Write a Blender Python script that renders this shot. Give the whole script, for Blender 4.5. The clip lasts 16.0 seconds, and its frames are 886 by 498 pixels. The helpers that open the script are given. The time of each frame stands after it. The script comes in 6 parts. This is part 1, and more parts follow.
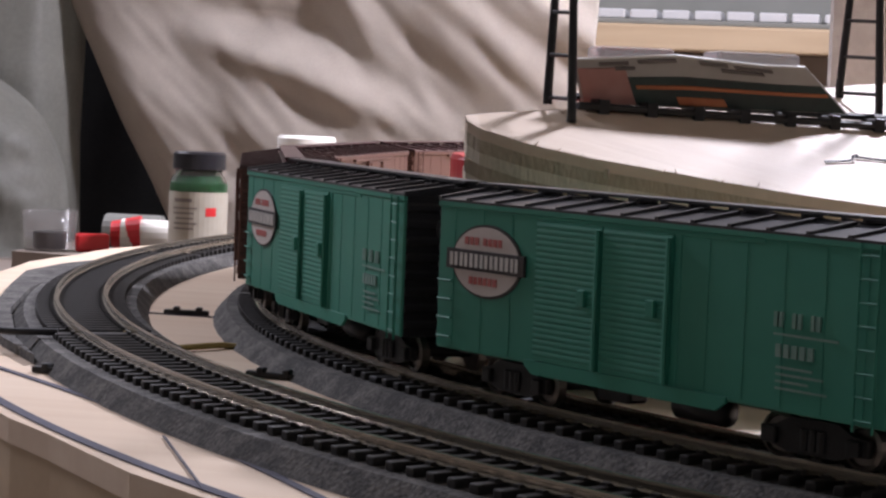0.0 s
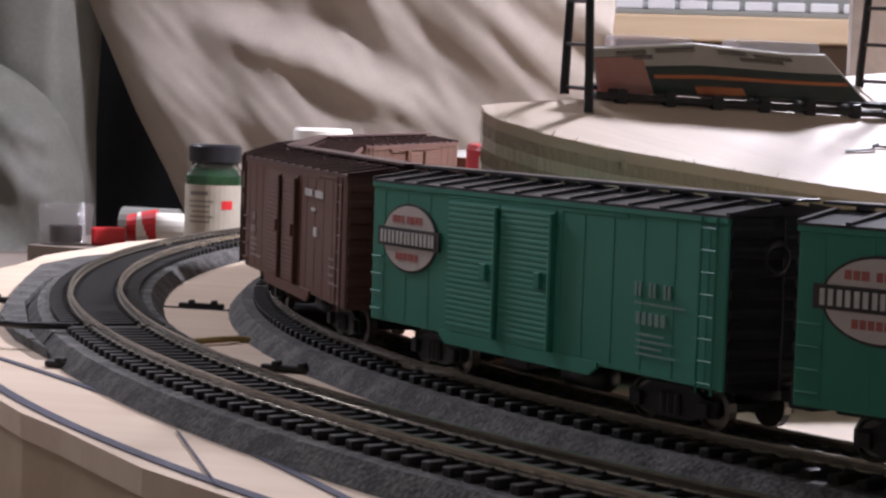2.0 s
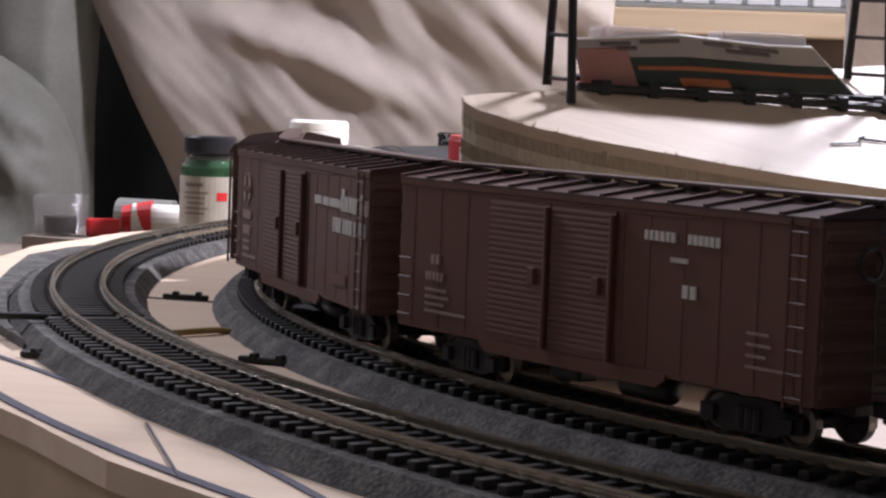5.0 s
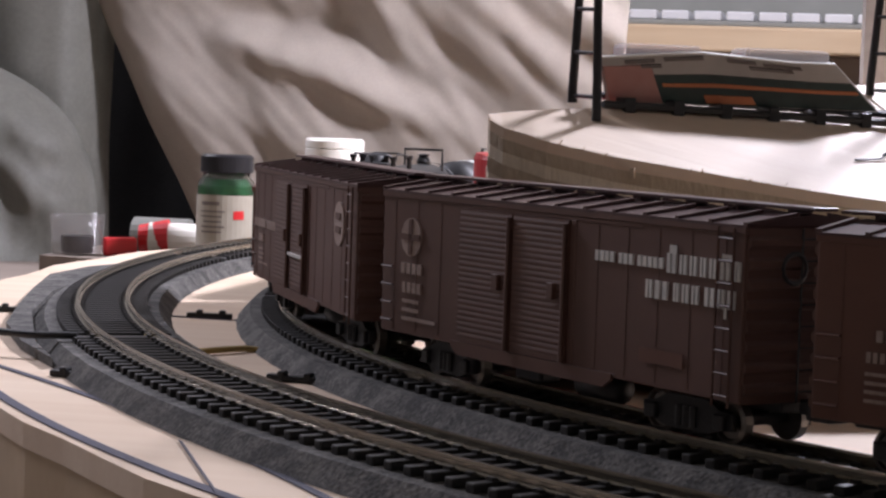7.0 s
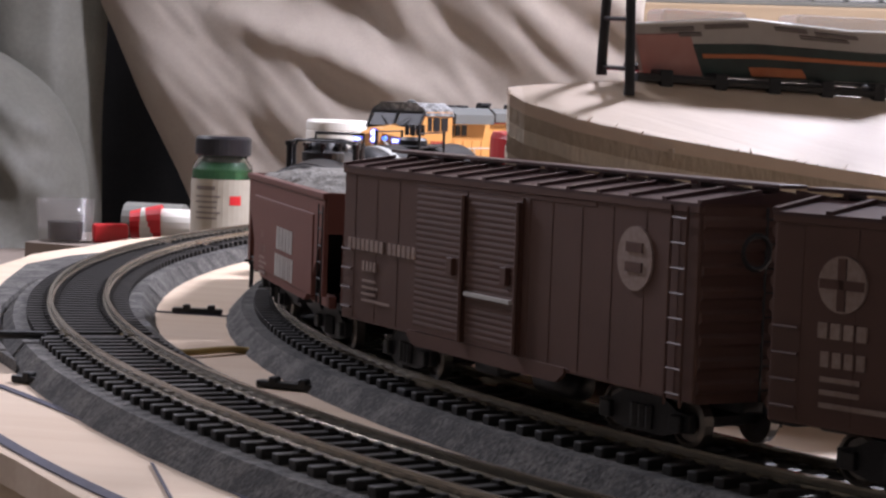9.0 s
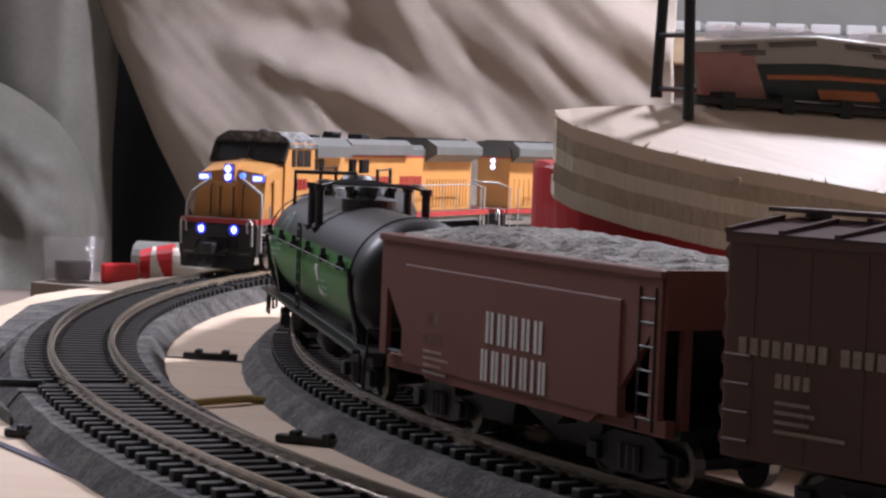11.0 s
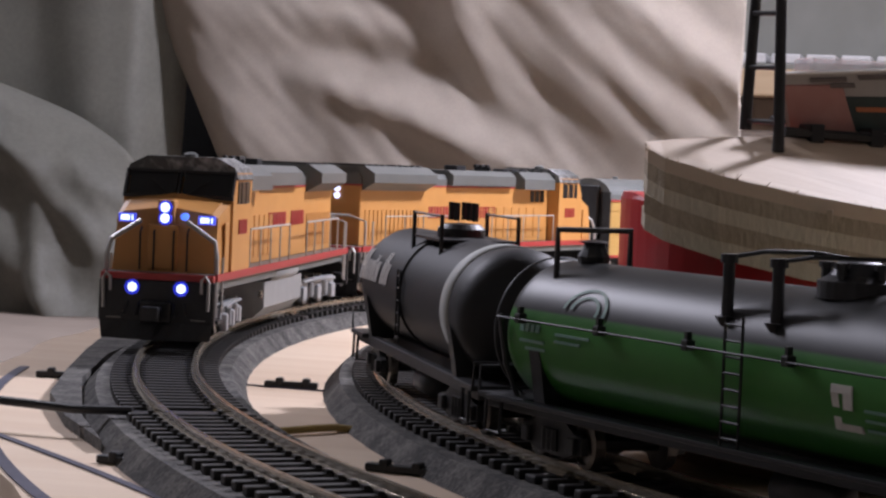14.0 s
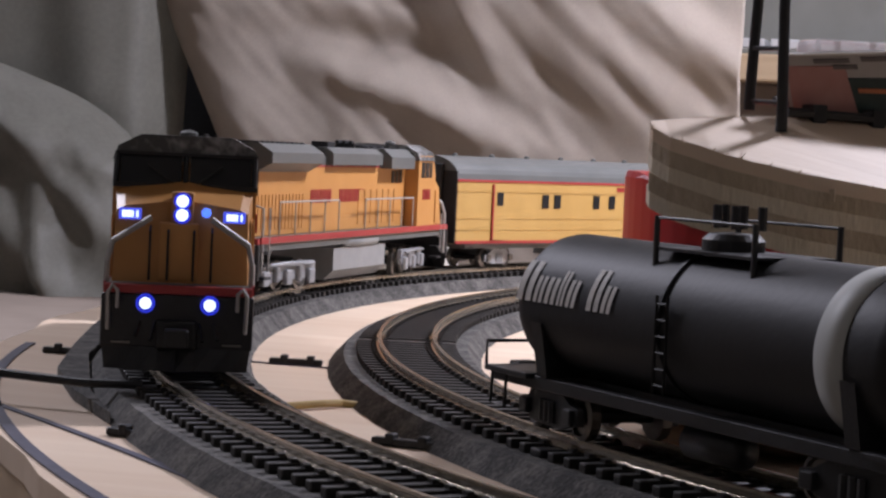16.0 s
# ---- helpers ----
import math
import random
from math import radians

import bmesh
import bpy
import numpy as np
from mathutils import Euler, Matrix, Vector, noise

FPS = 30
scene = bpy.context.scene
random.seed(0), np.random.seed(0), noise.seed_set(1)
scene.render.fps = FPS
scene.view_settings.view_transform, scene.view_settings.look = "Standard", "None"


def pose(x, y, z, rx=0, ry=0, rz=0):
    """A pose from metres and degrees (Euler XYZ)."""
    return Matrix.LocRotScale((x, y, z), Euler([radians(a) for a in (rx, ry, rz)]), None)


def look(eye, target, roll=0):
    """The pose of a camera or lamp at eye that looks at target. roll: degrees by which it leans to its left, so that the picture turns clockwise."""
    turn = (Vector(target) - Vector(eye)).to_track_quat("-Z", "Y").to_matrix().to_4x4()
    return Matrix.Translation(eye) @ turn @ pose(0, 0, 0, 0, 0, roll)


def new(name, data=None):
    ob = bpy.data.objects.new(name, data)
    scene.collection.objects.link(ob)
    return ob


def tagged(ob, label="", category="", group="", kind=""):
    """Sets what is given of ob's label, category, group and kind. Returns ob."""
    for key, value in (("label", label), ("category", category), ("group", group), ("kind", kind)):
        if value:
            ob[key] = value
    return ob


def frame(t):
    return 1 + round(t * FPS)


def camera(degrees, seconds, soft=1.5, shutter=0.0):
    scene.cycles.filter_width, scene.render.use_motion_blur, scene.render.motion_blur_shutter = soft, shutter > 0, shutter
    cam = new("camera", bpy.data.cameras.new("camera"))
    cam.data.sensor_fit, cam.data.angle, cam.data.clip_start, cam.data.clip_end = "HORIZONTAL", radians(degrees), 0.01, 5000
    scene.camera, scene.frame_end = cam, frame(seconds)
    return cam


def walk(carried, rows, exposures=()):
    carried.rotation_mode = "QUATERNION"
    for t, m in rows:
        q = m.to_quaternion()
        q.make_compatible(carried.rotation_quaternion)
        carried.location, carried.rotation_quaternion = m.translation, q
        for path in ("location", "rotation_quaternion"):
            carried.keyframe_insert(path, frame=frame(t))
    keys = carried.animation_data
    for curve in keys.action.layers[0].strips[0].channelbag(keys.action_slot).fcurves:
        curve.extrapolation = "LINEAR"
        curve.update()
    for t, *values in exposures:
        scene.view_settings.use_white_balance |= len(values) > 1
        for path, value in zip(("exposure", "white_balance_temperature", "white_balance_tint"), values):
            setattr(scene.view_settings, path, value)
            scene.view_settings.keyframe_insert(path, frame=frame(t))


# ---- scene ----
cam = camera(23.29, 16.0, soft=2.5)


def aim(eye, yaw, pitch, roll):
    y, p = radians(yaw), radians(pitch)
    e = Vector(eye)
    return look(e, e + Vector((math.sin(y) * math.cos(p), math.cos(y) * math.cos(p), math.sin(p))), roll)


CAMERA_ROWS = [
    (0, (-0.3453, -0.8923, 0.0792), -10.95, -3.93, 2.20),
    (0.5, (-0.3517, -0.8954, 0.0818), -10.55, -4.19, 2.53),
    (1, (-0.3474, -0.8908, 0.0805), -10.60, -4.07, 2.34),
    (1.5, (-0.3465, -0.8876, 0.0802), -11.26, -4.09, 1.98),
    (2, (-0.3459, -0.8862, 0.0785), -11.43, -4.14, 1.94),
    (2.5, (-0.3429, -0.8831, 0.0778), -11.82, -4.06, 1.98),
    (3, (-0.3385, -0.8771, 0.0769), -12.07, -4.44, 1.97),
    (3.5, (-0.3384, -0.8789, 0.0779), -11.95, -4.10, 1.92),
    (6, (-0.3407, -0.8789, 0.0776), -11.58, -4.41, 2.37),
    (6.5, (-0.3429, -0.8830, 0.0791), -11.54, -4.07, 2.34),
    (7, (-0.3439, -0.8826, 0.0778), -11.88, -3.85, 1.96),
    (7.5, (-0.3469, -0.8715, 0.0771), -11.72, -3.90, 2.01),
    (8, (-0.3491, -0.8552, 0.0753), -11.88, -4.17, 1.99),
    (8.5, (-0.3546, -0.8359, 0.0748), -11.51, -4.37, 2.32),
    (9, (-0.3599, -0.8166, 0.0744), -11.99, -4.24, 2.09),
    (9.5, (-0.3703, -0.8022, 0.0748), -11.81, -3.78, 2.07),
    (9.7, (-0.3748, -0.7945, 0.0758), -11.90, -3.86, 2.09),
    (11.8, (-0.3763, -0.7634, 0.0672), -13.34, -2.77, 1.85),
    (12, (-0.3759, -0.7625, 0.0682), -13.75, -2.87, 1.77),
    (12.5, (-0.3753, -0.7662, 0.0678), -13.94, -2.29, 1.99),
    (13, (-0.3793, -0.7690, 0.0691), -13.81, -2.24, 2.17),
    (13.5, (-0.3833, -0.7707, 0.0702), -13.84, -2.42, 2.37),
    (14, (-0.3838, -0.7719, 0.0698), -13.82, -2.39, 2.40),
    (14.5, (-0.3851, -0.7716, 0.0692), -13.76, -2.52, 2.37),
    (15, (-0.3857, -0.7734, 0.0698), -13.96, -2.44, 2.59),
    (15.5, (-0.3868, -0.7770, 0.0691), -13.96, -2.66, 2.92),
    (16, (-0.3847, -0.7780, 0.0680), -13.69, -2.77, 2.72),
]
walk(cam, [(t, aim(eye, yaw, pitch, roll)) for t, eye, yaw, pitch, roll in CAMERA_ROWS],
     exposures=[(0.0, 0.0), (9.0, 0.0), (12.0, -0.18), (16.0, -0.46)])

# ---- world and lights ----
world = bpy.data.worlds.new("room_air")
world.use_nodes = True
world.node_tree.nodes["Background"].inputs[0].default_value = (0.94, 0.95, 1.08, 1)
world.node_tree.nodes["Background"].inputs[1].default_value = 0.58
scene.world = world


def lamp(name, eye, target, size, watts, tint):
    data = bpy.data.lights.new(name, "AREA")
    data.shape, data.size, data.energy, data.color = "DISK", size, watts, tint
    ob = new(name, data)
    ob.matrix_basis = look(eye, target)
    return ob


lamp("desk_lamp_light", (-0.21, 0.27, 0.54), (-0.50, 0.24, 0.05), 0.09, 12.0, (0.95, 0.93, 1.10))
# unseen fill at back left, placed by the rail glints, no known fixture
lamp("ceiling_lamp_light", (-1.65, 0.55, 0.98), (-0.5, -0.2, 0.0), 0.40, 16.5, (0.95, 0.93, 1.10))


# ---- materials ----
def material(name, color, rough=0.6, metal=0.0, color2=None, scale=200.0, bump=0.0, bump_scale=None, coat=0.0, detail=4.0,
             stretch=(1, 1, 1), mix=(0.35, 0.7), emit=None, trans=0.0, space="Object"):
    """Principled material with two scales of noise in colour and relief. Scales are per metre."""
    m = bpy.data.materials.new(name)
    m.use_nodes = True
    nt = m.node_tree
    b = nt.nodes["Principled BSDF"]
    b.inputs["Base Color"].default_value = (*color, 1)
    b.inputs["Roughness"].default_value = rough
    b.inputs["Metallic"].default_value = metal
    b.inputs["Coat Weight"].default_value = coat
    b.inputs["Transmission Weight"].default_value = trans
    if emit:
        b.inputs["Emission Color"].default_value = (*emit[0], 1)
        b.inputs["Emission Strength"].default_value = emit[1]
    if color2 or bump:
        tc = nt.nodes.new("ShaderNodeTexCoord")
        mp = nt.nodes.new("ShaderNodeMapping")
        mp.inputs["Scale"].default_value = stretch
        nt.links.new(tc.outputs[space], mp.inputs["Vector"])
    if color2:
        n1 = nt.nodes.new("ShaderNodeTexNoise")
        n1.inputs["Scale"].default_value, n1.inputs["Detail"].default_value = scale, detail
        n2 = nt.nodes.new("ShaderNodeTexNoise")
        n2.inputs["Scale"].default_value, n2.inputs["Detail"].default_value = scale * 0.13, 3
        nt.links.new(mp.outputs[0], n1.inputs["Vector"])
        nt.links.new(mp.outputs[0], n2.inputs["Vector"])
        add = nt.nodes.new("ShaderNodeMath")
        add.operation = "ADD"
        half = nt.nodes.new("ShaderNodeMath")
        half.operation, half.inputs[1].default_value = "MULTIPLY", 0.5
        nt.links.new(n1.outputs["Fac"], add.inputs[0])
        nt.links.new(n2.outputs["Fac"], add.inputs[1])
        nt.links.new(add.outputs[0], half.inputs[0])
        ramp = nt.nodes.new("ShaderNodeValToRGB")
        ramp.color_ramp.elements[0].position, ramp.color_ramp.elements[1].position = mix
        ramp.color_ramp.elements[0].color = (*color, 1)
        ramp.color_ramp.elements[1].color = (*color2, 1)
        nt.links.new(half.outputs[0], ramp.inputs[0])
        nt.links.new(ramp.outputs[0], b.inputs["Base Color"])
    if bump:
        n3 = nt.nodes.new("ShaderNodeTexNoise")
        n3.inputs["Scale"].default_value, n3.inputs["Detail"].default_value = bump_scale or scale * 2, 5
        nt.links.new(mp.outputs[0], n3.inputs["Vector"])
        bp = nt.nodes.new("ShaderNodeBump")
        bp.inputs["Strength"].default_value, bp.inputs["Distance"].default_value = bump, 0.0006
        nt.links.new(n3.outputs["Fac"], bp.inputs["Height"])
        nt.links.new(bp.outputs[0], b.inputs["Normal"])
    return m


PLY = material("plywood_face", (0.66, 0.50, 0.36), 0.6, color2=(0.78, 0.64, 0.49), scale=60, bump=0.25, bump_scale=400, stretch=(0.15, 1.5, 1))
PLY_EDGE = material("plywood_edge_light", (0.68, 0.60, 0.46), 0.8, color2=(0.78, 0.69, 0.54), scale=300, bump=0.9, bump_scale=900, stretch=(1, 1, 0.3))
PLY_EDGE_DARK = material("plywood_edge_dark", (0.45, 0.36, 0.25), 0.85, color2=(0.60, 0.50, 0.37), scale=500, bump=1.0, bump_scale=900, stretch=(1, 1, 0.4))
PLANK = material("plank_wood", (0.42, 0.30, 0.18), 0.6, color2=(0.56, 0.42, 0.27), scale=40, bump=0.3, stretch=(0.2, 2, 2))
INK = material("marker_ink", (0.035, 0.035, 0.06), 0.6, color2=(0.09, 0.09, 0.13), scale=400)
FOAM = material("roadbed_foam", (0.030, 0.028, 0.026), 0.9, color2=(0.17, 0.16, 0.145), scale=900, bump=1.0, bump_scale=800, mix=(0.42, 0.70), detail=2.0)
TIE = material("tie_plastic", (0.012, 0.011, 0.010), 0.55, color2=(0.03, 0.027, 0.024), scale=700, bump=0.3)
RAIL = material("rail_metal", (0.46, 0.42, 0.35), 0.24, 0.85, color2=(0.33, 0.285, 0.22), scale=150, bump=0.1)
BLACK = material("black_plastic", (0.010, 0.010, 0.011), 0.45, color2=(0.02, 0.02, 0.022), scale=600, bump=0.15)
BLACK_GLOSS = material("black_gloss_paint", (0.012, 0.012, 0.014), 0.28, color2=(0.02, 0.02, 0.024), scale=300, bump=0.05)
STEEL = material("wheel_steel", (0.32, 0.30, 0.28), 0.35, 0.9, color2=(0.18, 0.16, 0.14), scale=400)
GREEN = material("jade_green_paint", (0.035, 0.235, 0.165), 0.5, color2=(0.045, 0.27, 0.19), scale=120, bump=0.08, bump_scale=900)
GREEN_ROOF = material("black_roof_paint", (0.030, 0.030, 0.033), 0.32, color2=(0.06, 0.06, 0.066), scale=200, bump=0.06)
BROWN = material("boxcar_brown_paint", (0.120, 0.050, 0.033), 0.45, color2=(0.145, 0.064, 0.043), scale=120, bump=0.08, bump_scale=900)
BROWN_DARK = material("boxcar_dark_brown_paint", (0.100, 0.049, 0.036), 0.5, color2=(0.122, 0.060, 0.045), scale=120, bump=0.08, bump_scale=900)
BROWN_ROOF = material("brown_roof_paint", (0.06, 0.03, 0.03), 0.32, color2=(0.09, 0.045, 0.042), scale=200, bump=0.06)
HOPPER_RED = material("hopper_red_paint", (0.165, 0.056, 0.038), 0.5, color2=(0.18, 0.06, 0.045), scale=120, bump=0.1, bump_scale=900)
WHITE = material("white_lettering", (0.70, 0.68, 0.64), 0.6, color2=(0.55, 0.53, 0.50), scale=500)
FAINT = material("faint_lettering", (0.24, 0.36, 0.31), 0.6, color2=(0.12, 0.28, 0.22), scale=900)
FAINT_BROWN = material("faint_brown_lettering", (0.40, 0.31, 0.27), 0.6, color2=(0.24, 0.16, 0.13), scale=900)
HERALD = material("herald_white", (0.66, 0.60, 0.56), 0.6, color2=(0.60, 0.54, 0.50), scale=300)
HERALD_DARK = material("herald_dark_band", (0.04, 0.035, 0.035), 0.55, color2=(0.06, 0.05, 0.05), scale=300)
HERALD_RED = material("herald_red", (0.45, 0.10, 0.09), 0.6, color2=(0.52, 0.20, 0.18), scale=500)
GRAVEL = material("gravel_load", (0.22, 0.21, 0.19), 0.95, color2=(0.42, 0.40, 0.36), scale=900, bump=1.0, bump_scale=1300)
YELLOW = material("armour_yellow_paint", (0.47, 0.222, 0.062), 0.42, color2=(0.53, 0.262, 0.080), scale=90, bump=0.06, bump_scale=700)
COACH_YELLOW = material("coach_yellow_paint", (0.42, 0.255, 0.075), 0.5, color2=(0.48, 0.30, 0.095), scale=90, bump=0.06, bump_scale=700)
GREY = material("harbour_grey_paint", (0.10, 0.105, 0.10), 0.42, color2=(0.13, 0.135, 0.13), scale=100, bump=0.08, bump_scale=700)
# pale flecks in this colour stand for glints on the cab roof
CAB_ROOF = material("glint_flecked_grey_paint", (0.07, 0.072, 0.07), 0.4, color2=(0.40, 0.41, 0.41), scale=420, bump=0.3, mix=(0.46, 0.66))
RED_STRIPE = material("red_stripe_paint", (0.30, 0.028, 0.028), 0.5, color2=(0.36, 0.04, 0.036), scale=200)
SILVER = material("truck_silver_paint", (0.42, 0.43, 0.44), 0.42, 0.35, color2=(0.30, 0.31, 0.32), scale=400, bump=0.2)
TANK_GREY = material("fuel_tank_grey", (0.26, 0.27, 0.27), 0.4, 0.2, color2=(0.33, 0.34, 0.34), scale=150, bump=0.1)
WIRE_RAIL = material("handrail_wire", (0.46, 0.45, 0.43), 0.4, 0.4, color2=(0.36, 0.35, 0.33), scale=500)
GLASS_DARK = material("dark_window", (0.01, 0.011, 0.013), 0.3)
LED = material("blue_white_headlight", (0.8, 0.85, 1.0), 0.3, emit=((0.50, 0.58, 1.0), 3.2))
LED_HALO = material("blue_halo_glow", (0.05, 0.07, 0.5), 0.3, emit=((0.03, 0.05, 1.0), 0.8))
LED_BOARD = material("lit_number_board", (0.1, 0.12, 0.5), 0.3, emit=((0.08, 0.12, 1.0), 1.0))
LED_DIGIT = material("lit_number_digits", (0.8, 0.85, 1.0), 0.3, emit=((0.6, 0.7, 1.0), 3.0))
LED_DIM = material("dim_blue_lamp", (0.1, 0.2, 0.8), 0.3, emit=((0.08, 0.20, 1.0), 2.0))
TANK_BLACK = material("tank_black_paint", (0.010, 0.010, 0.0105), 0.54, color2=(0.017, 0.017, 0.018), scale=120, bump=0.1, bump_scale=600)
TANK_BLACK.node_tree.nodes["Principled BSDF"].inputs["Specular IOR Level"].default_value = 0.35
BAND = material("tank_silver_band", (0.36, 0.37, 0.35), 0.55, color2=(0.42, 0.43, 0.41), scale=150)
CLOTH = material("beige_cloth", (0.56, 0.49, 0.42), 0.85, color2=(0.62, 0.55, 0.47), scale=500, bump=0.4, bump_scale=1500)
CLOTH_GREEN = material("grey_green_jacket_cloth", (0.26, 0.254, 0.22), 0.5, color2=(0.32, 0.312, 0.27), scale=300, bump=0.3, bump_scale=1200)
RED_PLASTIC = material("red_plastic", (0.60, 0.025, 0.03), 0.35, color2=(0.64, 0.03, 0.035), scale=80, bump=0.03)
WHITE_PLASTIC = material("white_plastic", (0.72, 0.69, 0.62), 0.45, color2=(0.78, 0.75, 0.68), scale=80)
CARD_GREY = material("grey_card", (0.42, 0.38, 0.34), 0.7, color2=(0.48, 0.44, 0.40), scale=200)
CARD_PINK = material("pink_card_print", (0.45, 0.20, 0.17), 0.6, color2=(0.50, 0.26, 0.22), scale=300)
CARD_DARK = material("dark_card_print", (0.015, 0.022, 0.02), 0.5, color2=(0.03, 0.06, 0.05), scale=200)
CARD_ORANGE = material("orange_card_stripe", (0.50, 0.14, 0.05), 0.5, color2=(0.55, 0.20, 0.08), scale=300)
CARD_INK = material("card_ink_bars", (0.14, 0.11, 0.10), 0.7, color2=(0.2, 0.17, 0.15), scale=500)
BENCH = material("bench_surface", (0.20, 0.16, 0.13), 0.7, color2=(0.27, 0.22, 0.18), scale=30, bump=0.2)
ROOM = material("room_wall_paint", (0.64, 0.60, 0.54), 0.9, color2=(0.69, 0.65, 0.59), scale=8, bump=0.1)
FLOOR = material("dark_carpet", (0.10, 0.085, 0.075), 0.95, color2=(0.15, 0.13, 0.11), scale=90, bump=0.5)
YELLOW_WIRE = material("yellow_wire_insulation", (0.42, 0.30, 0.10), 0.5, color2=(0.5, 0.37, 0.15), scale=300)
PAINT_GREEN = material("green_model_paint", (0.02, 0.09, 0.03), 0.4, color2=(0.03, 0.12, 0.04), scale=100)
LABEL = material("cream_bottle_label", (0.36, 0.32, 0.25), 0.7, color2=(0.42, 0.38, 0.31), scale=150)
KEY_PLASTIC = material("grey_key_plastic", (0.50, 0.50, 0.50), 0.5, color2=(0.58, 0.58, 0.58), scale=60)
CASE = material("grey_green_case_plastic", (0.17, 0.172, 0.15), 0.6, color2=(0.21, 0.212, 0.19), scale=40)
GAP_SHADE = material("gap_shade_black", (0.008, 0.008, 0.008), 0.95, color2=(0.014, 0.014, 0.013), scale=300, bump=0.4)
WRAP = material("bubble_wrap", (0.38, 0.36, 0.35), 0.22, color2=(0.50, 0.48, 0.47), scale=150, bump=1.0, bump_scale=200, coat=0.6)


def glass(name, tint, rough=0.03):
    m = bpy.data.materials.new(name)
    m.use_nodes = True
    b = m.node_tree.nodes["Principled BSDF"]
    b.inputs["Base Color"].default_value = (*tint, 1)
    b.inputs["Roughness"].default_value = rough
    b.inputs["Transmission Weight"].default_value = 1.0
    b.inputs["IOR"].default_value = 1.3
    return m


GLASS = glass("clear_glass", (0.93, 0.96, 0.94))
CLEAR_PLASTIC = material("clear_plastic", (0.80, 0.80, 0.82), 0.15, color2=(0.86, 0.86, 0.88), scale=60, coat=0.4)
CLEAR_PLASTIC.node_tree.nodes["Principled BSDF"].inputs["Alpha"].default_value = 0.38
CUP_PLASTIC = material("thin_cup_plastic", (0.24, 0.22, 0.21), 0.15, color2=(0.30, 0.28, 0.27), scale=60, coat=0.3)
CUP_PLASTIC.node_tree.nodes["Principled BSDF"].inputs["Alpha"].default_value = 0.16


# ---- mesh helpers ----
def mesh_of(name, bm, mat, smooth=False):
    me = bpy.data.meshes.new(name)
    bm.normal_update()
    bm.to_mesh(me)
    bm.free()
    me.materials.append(mat)
    if smooth:
        for p in me.polygons:
            p.use_smooth = True
    return me


def part(name, bm, mat, parent, label="", smooth=False, m=None):
    ob = new(name, mesh_of(name, bm, mat, smooth))
    ob.parent = parent
    if m is not None:
        ob.matrix_basis = m
    if label:
        ob["label"] = label
    return ob


def share(name, me, parent, m):
    ob = new(name, me)
    ob.parent = parent
    ob.matrix_basis = m
    return ob


def thing(name, label, category, group="", m=None, kind=""):
    ob = new(name)
    if m is not None:
        ob.matrix_basis = m
    return tagged(ob, label, category, group, kind)


def solid(name, bm, mat, label="", category="", kind="", smooth=False, m=None, group=""):
    ob = new(name, mesh_of(name, bm, mat, smooth))
    if m is not None:
        ob.matrix_basis = m
    return tagged(ob, label, category, group, kind)


def B():
    return bmesh.new()


def box(bm, x0, x1, y0, y1, z0, z1, bevel=0.0):
    verts = [bm.verts.new((x, y, z)) for x in (x0, x1) for y in (y0, y1) for z in (z0, z1)]
    faces = [bm.faces.new([verts[i] for i in q]) for q in ((0, 1, 3, 2), (4, 6, 7, 5), (0, 4, 5, 1), (2, 3, 7, 6), (0, 2, 6, 4), (1, 5, 7, 3))]
    if bevel:
        edges = list({e for fc in faces for e in fc.edges})
        bmesh.ops.bevel(bm, geom=edges, offset=bevel, segments=2, affect="EDGES", profile=0.5)
    return bm


def tube(bm, pts, r, n=8, caps=True):
    """A round rod along a list of points."""
    pts = [Vector(p) for p in pts]
    rings = []
    for i, p in enumerate(pts):
        d = (pts[min(i + 1, len(pts) - 1)] - pts[max(i - 1, 0)]).normalized()
        a = d.orthogonal().normalized() if i == 0 else (a - d * a.dot(d)).normalized()
        b = d.cross(a)
        rr = r[i] if isinstance(r, (list, tuple)) else r
        rings.append([bm.verts.new(p + rr * (math.cos(2 * math.pi * k / n) * a + math.sin(2 * math.pi * k / n) * b)) for k in range(n)])
    for q, s in zip(rings, rings[1:]):
        for k in range(n):
            bm.faces.new((q[k], q[(k + 1) % n], s[(k + 1) % n], s[k]))
    if caps:
        bm.faces.new(list(reversed(rings[0])))
        bm.faces.new(rings[-1])
    return bm


def lathe(bm, profile, n=32, axis="z"):
    """Turn a profile of (radius, height) round an axis, closing the ends that reach the axis."""
    rings = []
    for r, h in profile:
        if r < 1e-6:
            rings.append([bm.verts.new((0, 0, h) if axis == "z" else (h, 0, 0))])
        else:
            ring = []
            for k in range(n):
                c, s = r * math.cos(2 * math.pi * k / n), r * math.sin(2 * math.pi * k / n)
                ring.append(bm.verts.new((c, s, h) if axis == "z" else (h, c, s)))
            rings.append(ring)
    for q, s in zip(rings, rings[1:]):
        for k in range(n):
            a, b = q[k % len(q)], q[(k + 1) % len(q)]
            c, d = s[(k + 1) % len(s)], s[k % len(s)]
            vs = []
            for v in (a, b, c, d):
                if v not in vs:
                    vs.append(v)
            if len(vs) > 2:
                bm.faces.new(vs)
    return bm


